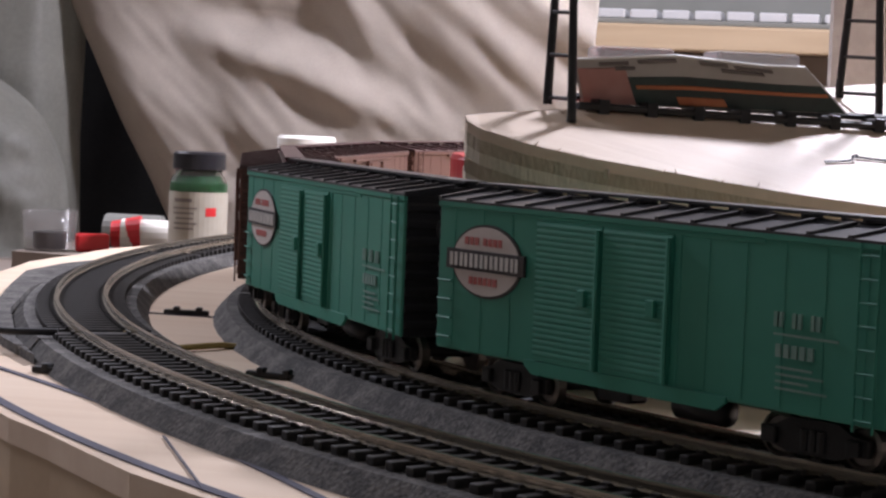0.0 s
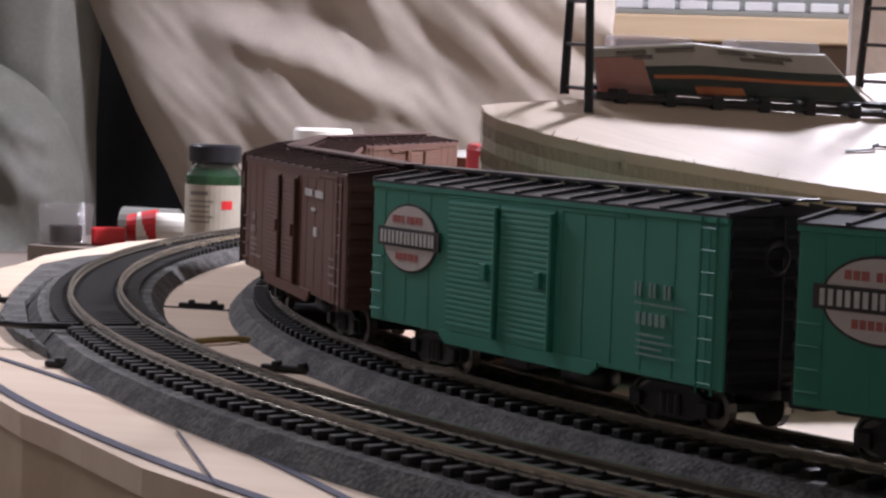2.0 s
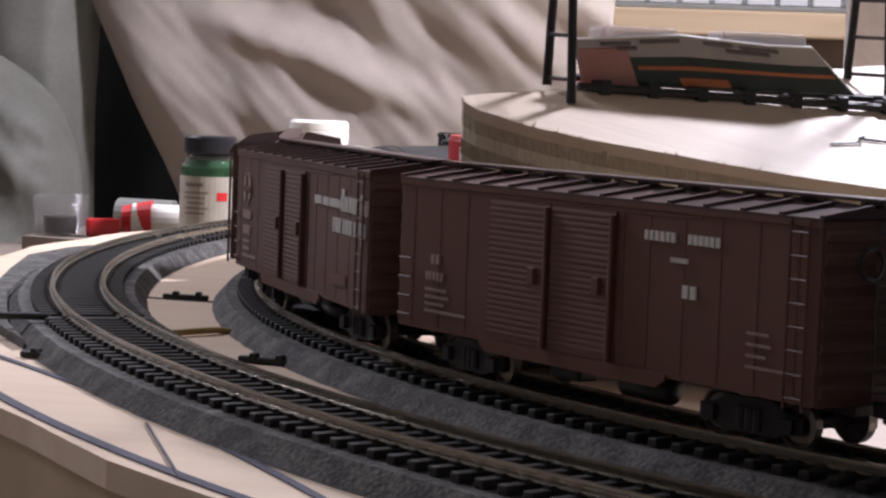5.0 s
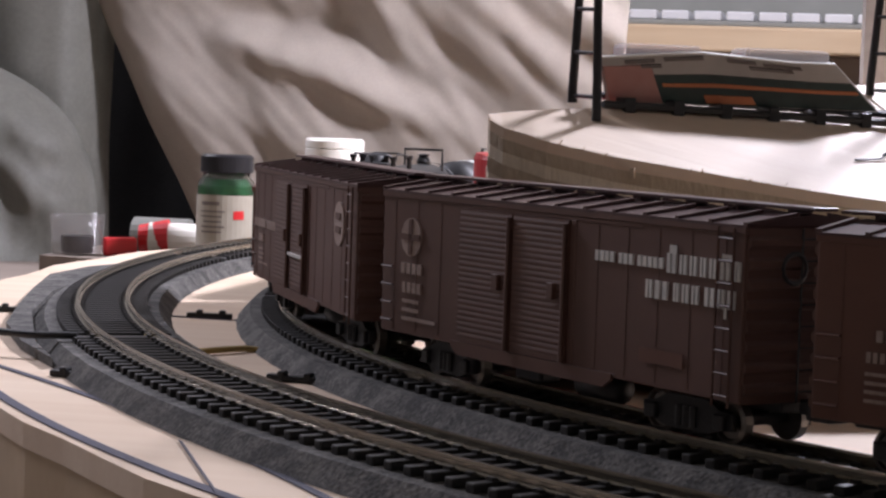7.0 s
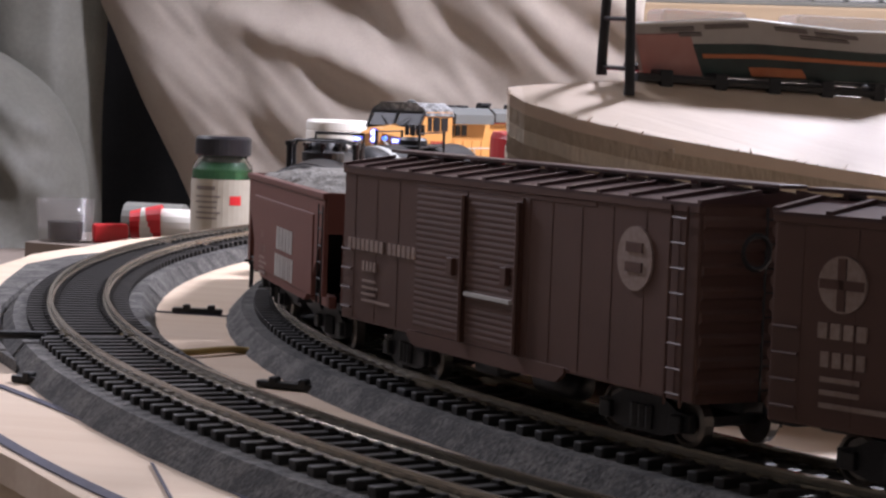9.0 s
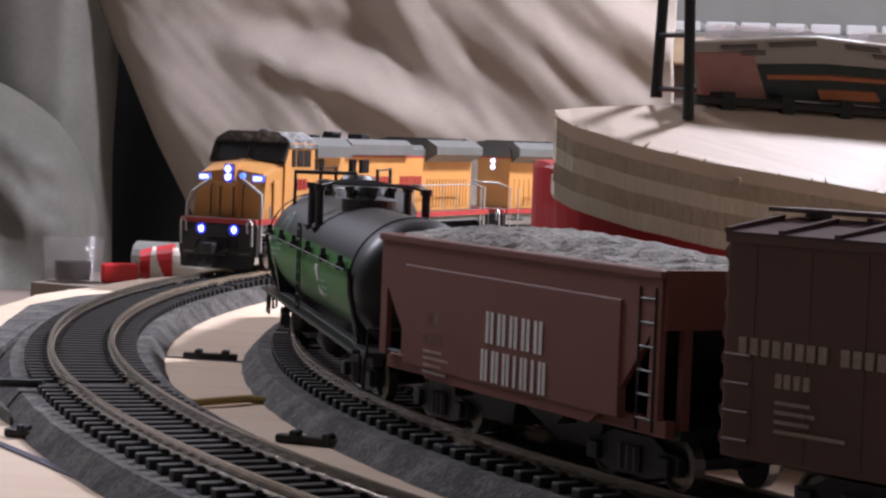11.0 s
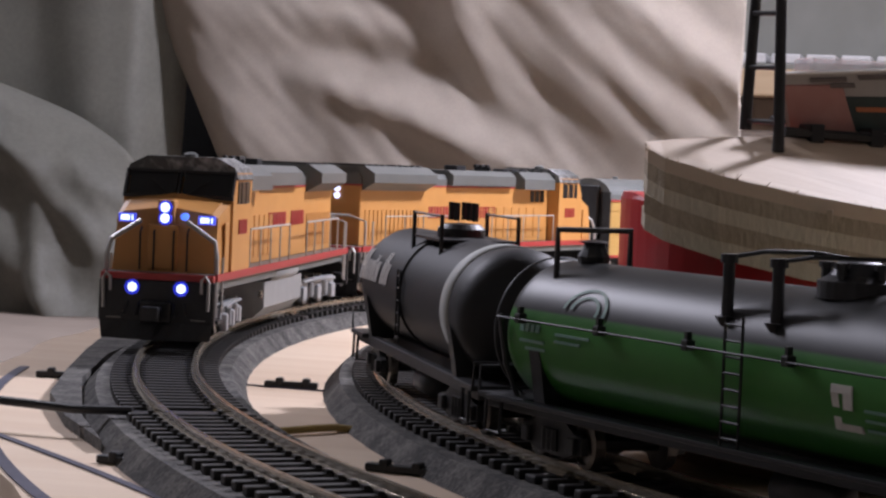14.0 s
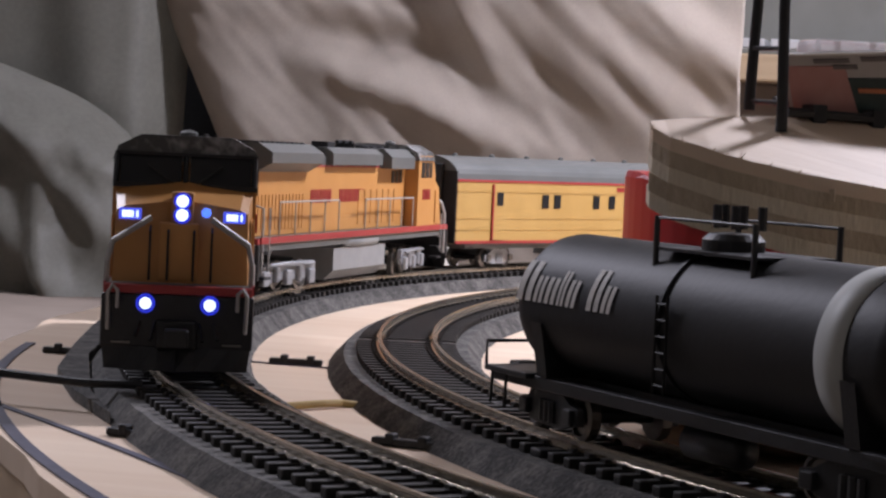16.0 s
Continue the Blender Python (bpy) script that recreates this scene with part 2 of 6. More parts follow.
def extrude_profile(bm, pts, y0, y1):
    """A closed profile in the xz plane pulled along y."""
    a = [bm.verts.new((x, y0, z)) for x, z in pts]
    b = [bm.verts.new((x, y1, z)) for x, z in pts]
    n = len(pts)
    for i in range(n):
        bm.faces.new((a[i], a[(i + 1) % n], b[(i + 1) % n], b[i]))
    bm.faces.new(list(reversed(a)))
    bm.faces.new(b)
    bmesh.ops.recalc_face_normals(bm, faces=bm.faces[:])
    return bm


def extrude_section(bm, pts, x0, x1):
    """A closed section in the yz plane pulled along x."""
    a = [bm.verts.new((x0, y, z)) for y, z in pts]
    b = [bm.verts.new((x1, y, z)) for y, z in pts]
    n = len(pts)
    for i in range(n):
        bm.faces.new((a[i], a[(i + 1) % n], b[(i + 1) % n], b[i]))
    bm.faces.new(list(reversed(a)))
    bm.faces.new(b)
    bmesh.ops.recalc_face_normals(bm, faces=bm.faces[:])
    return bm


def slab(bm, outline, z0, z1):
    """A flat outline in xy given a thickness."""
    a = [bm.verts.new((x, y, z0)) for x, y in outline]
    b = [bm.verts.new((x, y, z1)) for x, y in outline]
    n = len(outline)
    for i in range(n):
        bm.faces.new((a[i], a[(i + 1) % n], b[(i + 1) % n], b[i]))
    bm.faces.new(list(reversed(a)))
    bm.faces.new(b)
    bmesh.ops.recalc_face_normals(bm, faces=bm.faces[:])
    return bm


def sweep(bm, path, section, closed=True):
    """Carry a section of (out, up) along a path of (point, outward vector)."""
    rings = [[bm.verts.new(p + o * a + Vector((0, 0, h))) for a, h in section] for p, o in path]
    n = len(section)
    for q, s in zip(rings, rings[1:]):
        for k in range(n):
            bm.faces.new((q[k], q[(k + 1) % n], s[(k + 1) % n], s[k]))
    bm.faces.new(rings[0])
    bm.faces.new(list(reversed(rings[-1])))
    bmesh.ops.recalc_face_normals(bm, faces=bm.faces[:])
    return bm


# ---- the track plan: two curved tracks on a plywood table whose top is z = 0 ----
RAIL_TOP = 0.0095
BED = 0.005
GAUGE = 0.0165
INNER = (Vector((0.0, 0.0, 0.0)), 0.5677)
OUTER = (Vector((0.0440, 0.0455, 0.0)), 0.6930)


def on_curve(curve, deg, out=0.0, z=0.0):
    c, r = curve
    a = radians(deg)
    return c + Vector(((r + out) * math.cos(a), (r + out) * math.sin(a), z))


def curve_path(curve, a0, a1, step=0.75):
    n = max(2, int(round(abs(a1 - a0) / step)))
    res = []
    for i in range(n + 1):
        d = a0 + (a1 - a0) * i / n
        res.append((on_curve(curve, d), Vector((math.cos(radians(d)), math.sin(radians(d)), 0))))
    return res


# ---- the room, the bench and the table ----
def build_room():
    b = box(B(), -3.2, 2.2, -2.6, 1.6, -0.82, -0.78)
    solid("floor", b, FLOOR, "dark carpeted floor under the bench", "floor", "structure")
    solid("wall_north", box(B(), -3.2, 2.2, 1.6, 1.7, -0.78, 1.9), ROOM, "plain painted room wall behind the bench", "wall", "structure")
    solid("wall_south", box(B(), -3.2, 2.2, -2.7, -2.6, -0.78, 1.9), ROOM, "plain painted room wall", "wall", "structure")
    solid("wall_west", box(B(), -3.3, -3.2, -2.6, 1.6, -0.78, 1.9), ROOM, "plain painted room wall", "wall", "structure")
    solid("wall_east", box(B(), 2.2, 2.3, -2.6, 1.6, -0.78, 1.9), ROOM, "plain painted room wall", "wall", "structure")
    solid("ceiling", box(B(), -3.2, 2.2, -2.6, 1.6, 2.2, 2.3), ROOM, "plain painted ceiling", "ceiling", "structure")
    bench = thing("workbench", "dark wooden workbench under the plywood layout", "workbench")
    part("bench_top", box(B(), -1.3, 0.9, -0.62, 1.05, -0.075, -0.041, 0.002), BENCH, bench)
    for x in (-1.25, 0.8):
        for y in (-0.57, 0.98):
            part("leg", box(B(), x, x + 0.06, y, y + 0.06, -0.78, -0.075), BENCH, bench)


def table_outline(r_off=0.0):
    pts = []
    for i in range(180):
        d = i * 2.0
        extra = 0.050 if d > 205 else 0.050 + 0.012 * min(1.0, (205 - d) / 25.0)
        wob = 0.0012 * math.sin(radians(d) * 52) + 0.0008 * math.sin(radians(d) * 131)
        p = on_curve(OUTER, d, extra + wob + r_off)
        pts.append((p.x, p.y))
    return pts


def build_table():
    table = thing("plywood_table", "pale plywood layout board with a curved sawn edge and pen lines", "table")
    part("board_face", slab(B(), table_outline(), -0.006, 0.0), PLY, table, "pale sanded plywood face")
    part("board_core", slab(B(), table_outline(-0.0006), -0.0405, -0.0062), PLANK, table, "sawn plywood edge layers")
    for off, a0, a1, w in ((0.023, 207, 231, 0.0011), (0.0462, 196, 262, 0.0015)):
        path = [(p + Vector((0, 0, 0)), o) for p, o in curve_path(OUTER, a0, a1, 1.0)]
        if off < 0.03:
            path = [(p + o * (0.0200 + 0.00018 * (d - 220.0) ** 2), o) for d, (p, o) in zip([a0 + i for i in range(len(path))], path)]
        else:
            path = [(p + o * (off + 0.0012 * math.sin(i * 0.16)), o) for i, (p, o) in enumerate(path)]
        part("pen_line", sweep(B(), path, [(-w, 0.0001), (w, 0.0001), (w, 0.0004), (-w, 0.0004)]), INK, table, "dark blue marker line")
    b = tube(B(), [(-0.600, -0.165, 0.0002), (-0.560, -0.168, 0.0002)], 0.0004, 5)
    part("pen_line", b, INK, table)
    p0, p1 = on_curve(OUTER, 221, 0.026), on_curve(OUTER, 226, 0.047)
    part("pen_line", sweep(B(), [(p0, Vector((0.7, -0.7, 0))), (p1, Vector((0.7, -0.7, 0)))], [(-0.0008, 0.0003), (0.0008, 0.0003), (0.0008, 0.0006), (-0.0008, 0.0006)]), INK, table)
    return table


# ---- roadbed and track ----
RAIL_SECTION = [(-0.0011, 0.0), (0.0011, 0.0), (0.0011, 0.0004), (0.00032, 0.0007), (0.00032, 0.0017), (0.00062, 0.0019), (0.00055, 0.0025), (-0.00055, 0.0025),
                (-0.00062, 0.0019), (-0.00032, 0.0017), (-0.00032, 0.0007), (-0.0011, 0.0004)]


def tie_mesh():
    b = box(B(), -0.0152, 0.0152, -0.00135, 0.00135, 0.0, 0.0020, 0.0003)
    for s in (-1, 1):
        for q in (-1, 1):
            x = s * GAUGE / 2 + q * 0.0017
            box(b, x - 0.0007, x + 0.0007, -0.0010, 0.0010, 0.0020, 0.0027)
    return mesh_of("tie", b, TIE)


TIE_MESH = tie_mesh()


def build_track(curve, a0, a1, joints, label):
    bed = thing("roadbed", "dark grey foam roadbed strip " + label, "roadbed")
    w = 0.0235
    path = curve_path(curve, a0, a1, 0.5)
    rough = [(p + o * 0.0002 * math.sin(i * 1.7) * math.sin(i * 0.37), o) for i, (p, o) in enumerate(path)]
    part("bed_strip", sweep(B(), rough, [(-w, 0.0001), (w, 0.0001), (0.0190, BED), (-0.0190, BED)]), FOAM, bed)
    track = thing("model_track", "brass model rails on black plastic ties " + label, "track", "model tracks")
    for s in (-1, 1):
        cuts = [a0] + joints + [a1]
        for q0, q1 in zip(cuts, cuts[1:]):
            path = [(p + o * s * GAUGE / 2 + Vector((0, 0, BED + 0.0020)), o) for p, o in curve_path(curve, q0 + 0.03, q1 - 0.03, 0.6)]
            part("rail", sweep(B(), path, RAIL_SECTION), RAIL, track)
        for j in joints:
            path = [(p + o * s * GAUGE / 2 + Vector((0, 0, BED + 0.0019)), o) for p, o in curve_path(curve, j - 0.55, j + 0.55, 0.3)]
            part("rail_joiner", sweep(B(), path, [(-0.0015, 0), (0.0015, 0), (0.0013, 0.0012), (-0.0013, 0.0012)]), RAIL, track, "folded metal rail joiner")
    step = math.degrees(0.0067 / curve[1])
    n = int((a1 - a0) / step)
    far, count = B(), len(TIE_MESH.vertices)
    for i in range(n):
        d = a0 + (i + 0.5) * step
        if any(abs(d - j) < 0.45 * step for j in joints):
            continue
        m = Matrix.Translation(on_curve(curve, d, 0, BED)) @ pose(0, 0, 0, 0, 0, d + random.uniform(-0.6, 0.6))
        if 140 < d < 262:
            share("tie", TIE_MESH, track, m)
        else:
            far.from_mesh(TIE_MESH)
            bmesh.ops.transform(far, matrix=m, verts=list(far.verts)[-count:])
    tagged(part("far_ties", far, TIE, track), kind="stuff")
    for j in joints:
        p = on_curve(curve, j, 0, BED)
        b = box(B(), -0.0150, 0.0150, -0.0024, 0.0024, 0.0, 0.0017, 0.0004)
        part("joint_tie", b, BLACK, track, "wide black joint tie", m=Matrix.Translation(p) @ pose(0, 0, 0, 0, 0, j))
    return track


def build_foam_offcut():
    outer = [(181.0, 0.025), (184.5, 0.036), (188.0, 0.040), (193.0, 0.033), (198.0, 0.030), (203.0, 0.031), (207.0, 0.028), (210.5, 0.0236)]
    pts = [on_curve(OUTER, d, o) for d, o in outer] + [on_curve(OUTER, d, 0.0238) for d in (207.0, 200.0, 194.0, 187.0)]
    solid("foam_offcut", slab(B(), [(p.x, p.y) for p in pts], 0.0002, 0.0030), FOAM, "flat torn piece of grey foam beside the roadbed", "foam piece")


def build_clip(x, y, deg, name="track_clip"):
    b = box(B(), -0.0080, 0.0080, -0.0014, 0.0014, 0.0, 0.0018, 0.0004)
    for q in (-0.0035, 0.0045):
        box(b, q - 0.0011, q + 0.0011, -0.0016, 0.0016, 0.0, 0.0029, 0.0005)
    solid(name, b, BLACK, "small black plastic track clip lying on the plywood", "track clip", group="track clips", m=pose(x, y, 0.0001, 0, 0, deg))


# ---- rolling stock: x runs with the travel, -y faces out of the curve, z = 0 on the rail head ----
def lettering(words, x, z, size, gap, y, bm):
    """Plain bars in place of lettering: a list of words, each a list of bar widths in units of size."""
    for k in words:
        for w in k:
            wd = w * size * 0.8
            if size > 0.0026 and w > 0.5:
                for q in (0.0, 0.62):
                    box(bm, x + q * wd, x + (q + 0.38) * wd, y - 0.0002, y + 0.0003, z, z + size)
            else:
                box(bm, x, x + wd, y - 0.0002, y + 0.0003, z, z + size)
            x += w * size * 0.8 + size * 0.28
        x += gap
    return bm


def wheel_set(parent, x, r=0.0048):
    axle = B()
    for s in (-1, 1):
        w = lathe(B(), [(0, s * 0.0068), (r * 0.5, s * 0.0070), (r, s * 0.0070), (r, s * 0.0092), (r * 0.82, s * 0.0096), (r * 0.75, s * 0.0088), (r * 0.3, s * 0.0088), (0, s * 0.0096)], 18, "x")
        bmesh.ops.rotate(w, verts=w.verts[:], cent=(0, 0, 0), matrix=Matrix.Rotation(math.pi / 2, 3, "Z"))
        bmesh.ops.recalc_face_normals(w, faces=w.faces[:])
        part("wheel", w, STEEL, parent, smooth=False, m=pose(x, 0, r))
    tube(axle, [(x, -0.0068, r), (x, 0.0068, r)], 0.0012, 8)
    part("axle", axle, BLACK, parent)


def freight_truck(car, x, turn, mat=BLACK):
    tr = part("truck", box(B(), -0.0035, 0.0035, -0.0095, 0.0095, 0.004, 0.0085, 0.0005), mat, car, m=pose(x, 0, 0, 0, 0, turn))
    for s in (-1, 1):
        b = extrude_profile(B(), [(-0.0135, 0.0032), (-0.0105, 0.0030), (-0.006, 0.0018), (0.006, 0.0018), (0.0105, 0.0030), (0.0135, 0.0032), (0.0135, 0.0066), (0.010, 0.0070), (0.006, 0.0090), (-0.006, 0.0090), (-0.010, 0.0070), (-0.0135, 0.0066)],
                            s * 0.0108 - 0.0008, s * 0.0108 + 0.0008)
        part("side_frame", b, mat, tr)
        b = B()
        for q in (-0.0022, 0.0, 0.0022):
            tube(b, [(q, s * 0.0118, 0.0026), (q, s * 0.0118, 0.0070)], 0.0009, 6)
        part("spring", b, mat, tr)
        for q in (-0.0105, 0.0105):
            part("journal_box", box(B(), q - 0.0016, q + 0.0016, s * 0.0119 - 0.0009, s * 0.0119 + 0.0009, 0.0032, 0.0064, 0.0003), STEEL if mat is not BLACK else BLACK, tr)
    for q in (-0.0105, 0.0105):
        wheel_set(tr, q)
    return tr


def coupler(car, x, s, z=0.0095):
    b = box(B(), min(x, x + s * 0.008), max(x, x + s * 0.008), -0.0016, 0.0016, z - 0.0015, z + 0.0015, 0.0004)
    box(b, min(x + s * 0.006, x + s * 0.0105), max(x + s * 0.006, x + s * 0.0105), -0.0026, 0.0030, z - 0.0022, z + 0.0022, 0.0006)
    part("coupler", b, BLACK, car)


def ladder(car, x, y, z0, z1, w, mat, n=6, along="x", name="ladder"):
    b = B()
    for q in (-w / 2, w / 2):
        p = [(x + q, y, z0), (x + q, y, z1)] if along == "x" else [(x, y + q, z0), (x, y + q, z1)]
        tube(b, p, 0.0003, 5)
    for i in range(n):
        z = z0 + (z1 - z0) * (i + 0.5) / n
        p = [(x - w / 2, y, z), (x + w / 2, y, z)] if along == "x" else [(x, y - w / 2, z), (x, y + w / 2, z)]
        tube(b, p, 0.00026, 5)
    part(name, b, mat, car)


def boxcar(name, label, mat, roof_mat, marks):
    L, W, ZB, ZT = 0.1430, 0.0172, 0.0105, 0.0458
    car = thing(name, label, "boxcar", "freight train cars")
    h = L / 2
    b = box(B(), -h, h, -W, W, ZB, ZT, 0.0004)
    part("body", b, mat, car)
    # side sheet seams with rivet ribs, and bottom sill
    for s in (-1, 1):
        for i in range(13):
            x = -h + 0.006 + i * (L - 0.012) / 12
            if -0.036 < x < 0.013:
                continue
            part("side_seam", box(B(), x - 0.00022, x + 0.00022, s * W - 0.0001, s * W + 0.0001, ZB + 0.001, ZT - 0.0015), mat, car)
        b = extrude_profile(B(), [(-0.037, ZB - 0.0002), (-0.034, ZB - 0.0022), (0.026, ZB - 0.0022), (0.029, ZB - 0.0002), (0.029, ZB + 0.001), (-0.037, ZB + 0.001)], s * W - 0.0006, s * W + 0.0002)
        part("side_sill", b, mat, car)
        part("eave", box(B(), -h - 0.0003, h + 0.0003, s * W - 0.0004, s * W + 0.0006, ZT - 0.0012, ZT + 0.0002, 0.0002), mat, car)
        for dx0, dx1 in ((-0.0338, -0.0116), (-0.0110, 0.0112)):
            n = 23
            sec = [(s * (W - 0.0002), ZB + 0.0012), (s * (W + 0.0006), ZB + 0.0012)]
            for i in range(n):
                z = ZB + 0.0028 + i * (ZT - ZB - 0.0062) / (n - 1)
                sec += [(s * (W + 0.0006), z - 0.0006), (s * (W + 0.00072), z - 0.0002), (s * (W + 0.00072), z + 0.0002), (s * (W + 0.0006), z + 0.0006)]
            sec += [(s * (W + 0.0006), ZT - 0.0022), (s * (W - 0.0002), ZT - 0.0022)]
            b = extrude_section(B(), sec, dx0, dx1)
            door = part("door", b, mat, car)
            b = B()
            tube(b, [(dx1 - 0.0006, s * (W + 0.0012), ZB + 0.0012), (dx1 - 0.0006, s * (W + 0.0012), ZT - 0.003)], 0.0006, 6)
            part("lock_rod", b, mat, door)
            part("door_latch", box(B(), dx1 - 0.0065, dx1 - 0.0040, s * (W + 0.0012) - 0.0006, s * (W + 0.0012) + 0.0006, 0.0255, 0.0292, 0.0002), mat, door)
        part("door_post", box(B(), 0.0114, 0.0136, s * W - 0.0002, s * W + 0.0014, ZB - 0.0006, ZT - 0.0020, 0.0002), mat, car)
        part("door_track", box(B(), -0.035, 0.038, s * W - 0.0002, s * W + 0.0012, ZT - 0.0022, ZT - 0.0012, 0.0002), mat, car)
        part("door_track", box(B(), -0.035, 0.030, s * W - 0.0002, s * W + 0.0012, ZB + 0.0002, ZB + 0.0010, 0.0002), mat, car)
        ladder(car, h - 0.0050, s * (W + 0.0009), ZB - 0.001, ZT, 0.0050, mat, 8)
        b = B()
        for i in range(4):
            z = ZB + 0.003 + i * 0.0045
            tube(b, [(-h + 0.001, s * (W + 0.0007), z), (-h + 0.0062, s * (W + 0.0007), z)], 0.00032, 5)
        part("grab_iron", b, mat, car)
        ladder(car, s * (h + 0.0009), 0.0, ZB, ZT, 0.006, BLACK, 8, "y")
    # ends with horizontal corrugations
    for s in (-1, 1):
        sec = [(s * (h - 0.0002), ZB), (s * (h + 0.0003), ZB)]
        for i in range(8):
            z = ZB + 0.003 + i * 0.0042
            sec += [(s * (h + 0.0003), z - 0.0013), (s * (h + 0.0010), z - 0.0006), (s * (h + 0.0010), z + 0.0006), (s * (h + 0.0003), z + 0.0013)]
        sec += [(s * (h + 0.0003), ZT + 0.0006), (s * (h - 0.0002), ZT + 0.0006)]
        b = extrude_profile(B(), sec, -W + 0.0006, W - 0.0006)
        part("end_panel", b, BLACK if roof_mat is GREEN_ROOF else BROWN_DARK, car, "dark ribbed car end")
        wheel = lathe(B(), [(0.0030, -0.0003), (0.0036, 0), (0.0030, 0.0003), (0.0025, 0), (0.0030, -0.0003)], 14, "x")
        part("brake_wheel", wheel, BLACK, car, m=pose(s * (h + 0.0022), -0.006, ZT - 0.008))
    # low peaked roof of raised panels, and a running board along the ridge
    b = extrude_section(B(), [(-W - 0.0004, ZT), (W + 0.0004, ZT), (W + 0.0004, ZT + 0.0006), (0, ZT + 0.0028), (-W - 0.0004, ZT + 0.0006)], -h - 0.0003, h + 0.0003)
    part("roof", b, roof_mat, car)
    for s in (-1, 1):
        n = 13
        for i in range(n + 1):
            x = -h + i * L / n
            b = B()
            a = [Vector((x - 0.0006, s * (W + 0.0003), ZT + 0.0004)), Vector((x + 0.0006, s * (W + 0.0003), ZT + 0.0004)), Vector((x + 0.0006, s * 0.0042, ZT + 0.0024)), Vector((x - 0.0006, s * 0.0042, ZT + 0.0024))]
            lo = [b.verts.new(v) for v in a]
            hi = [b.verts.new(v + Vector((0, 0, 0.0008))) for v in a]
            for k in range(4):
                b.faces.new((lo[k], lo[(k + 1) % 4], hi[(k + 1) % 4], hi[k]))
            b.faces.new(hi)
            bmesh.ops.recalc_face_normals(b, faces=b.faces[:])
            part("roof_rib", b, roof_mat, car)
    part("running_board", box(B(), -h - 0.004, h + 0.004, -0.0032, 0.0032, ZT + 0.0036, ZT + 0.0043, 0.0001), roof_mat, car)
    for i in range(9):
        x = -h + 0.004 + i * (L - 0.008) / 8
        part("board_saddle", box(B(), x - 0.0005, x + 0.0005, -0.0028, 0.0028, ZT + 0.0026, ZT + 0.0036), roof_mat, car)
    # underframe
    part("underframe", box(B(), -h + 0.002, h - 0.002, -0.0045, 0.0045, 0.0078, ZB, 0.0005), BLACK, car)
    b = lathe(B(), [(0, -0.008), (0.0032, -0.0072), (0.0032, 0.0072), (0, 0.008)], 14, "x")
    part("air_tank", b, BLACK, car, smooth=True, m=pose(0.012, -0.007, 0.0062))
    part("brake_cylinder", box(B(), -0.020, -0.009, -0.010, -0.004, 0.0042, 0.0085, 0.0008), BLACK, car)
    bend = math.degrees(0.047 / INNER[1])
    freight_truck(car, 0.047, bend)
    freight_truck(car, -0.047, -bend)
    coupler(car, h, 1)
    coupler(car, -h, -1)
    y = -W - 0.0003
    marks(car, h, y)
    return car


def oval_herald(car, x, z, y):
    def disc(rx, rz, d):
        b = B()
        n = 40
        a = [b.verts.new((x + rx * math.cos(2 * math.pi * i / n), y - d, z + rz * math.sin(2 * math.pi * i / n))) for i in range(n)]
        c = [b.verts.new((v.co.x, y + 0.0003, v.co.z)) for v in a]
        for i in range(n):
            b.faces.new((a[i], a[(i + 1) % n], c[(i + 1) % n], c[i]))
        b.faces.new(a)
        bmesh.ops.recalc_face_normals(b, faces=b.faces[:])
        return b
    part("herald_rim", disc(0.0133, 0.0087, 0.0001), HERALD_DARK, car, "thin dark rim of the oval herald")
    part("herald_oval", disc(0.0126, 0.0081, 0.0003), HERALD, car, "off-white oval herald")
    part("herald_band", box(B(), x - 0.0147, x + 0.0147, y - 0.0007, y, z - 0.0024, z + 0.0024), HERALD_DARK, car, "dark herald band")
    b = lettering([[1.15, 1.15, 1.2, 1.1, 1.15, 1.2, 1.0]], x - 0.0131, z - 0.0016, 0.0032, 0, y - 0.0007, B())
    part("lettering", b, WHITE, car, "off-white letter bars on a dark band")
    b = lettering([[1, 0.9, 1.1], [0.9, 1, 1, 0.9]], x - 0.0080, z + 0.0037, 0.0018, 0.0012, y - 0.0003, B())
    lettering([[0.9, 0.9, 0.9, 0.9, 0.9, 1.1]], x - 0.0060, z - 0.0056, 0.0018, 0, y - 0.0003, b)
    part("lettering", b, HERALD_RED, car, "faded red letter bars")


def marks_green(car, h, y):
    oval_herald(car, -h + 0.0190, 0.0325, y)
    b = lettering([[1], [1], [1]], h - 0.0300, 0.0275, 0.0030, 0.0018, y, B())
    box(b, h - 0.0300, h - 0.0125, y - 0.0001, y, 0.0258, 0.0263)
    lettering([[0.7, 0.7, 0.7, 0.7, 0.7]], h - 0.0292, 0.0215, 0.0026, 0, y, b)
    part("lettering", b, FAINT, car, "faint pale letter bars")
    b = B()
    for i, w in enumerate((0.010, 0.013, 0.009, 0.014)):
        box(b, h - 0.0290, h - 0.0290 + w, y - 0.0001, y, 0.0192 - i * 0.0014, 0.0197 - i * 0.0014)
    part("lettering", b, FAINT, car, "faint pale data lines")


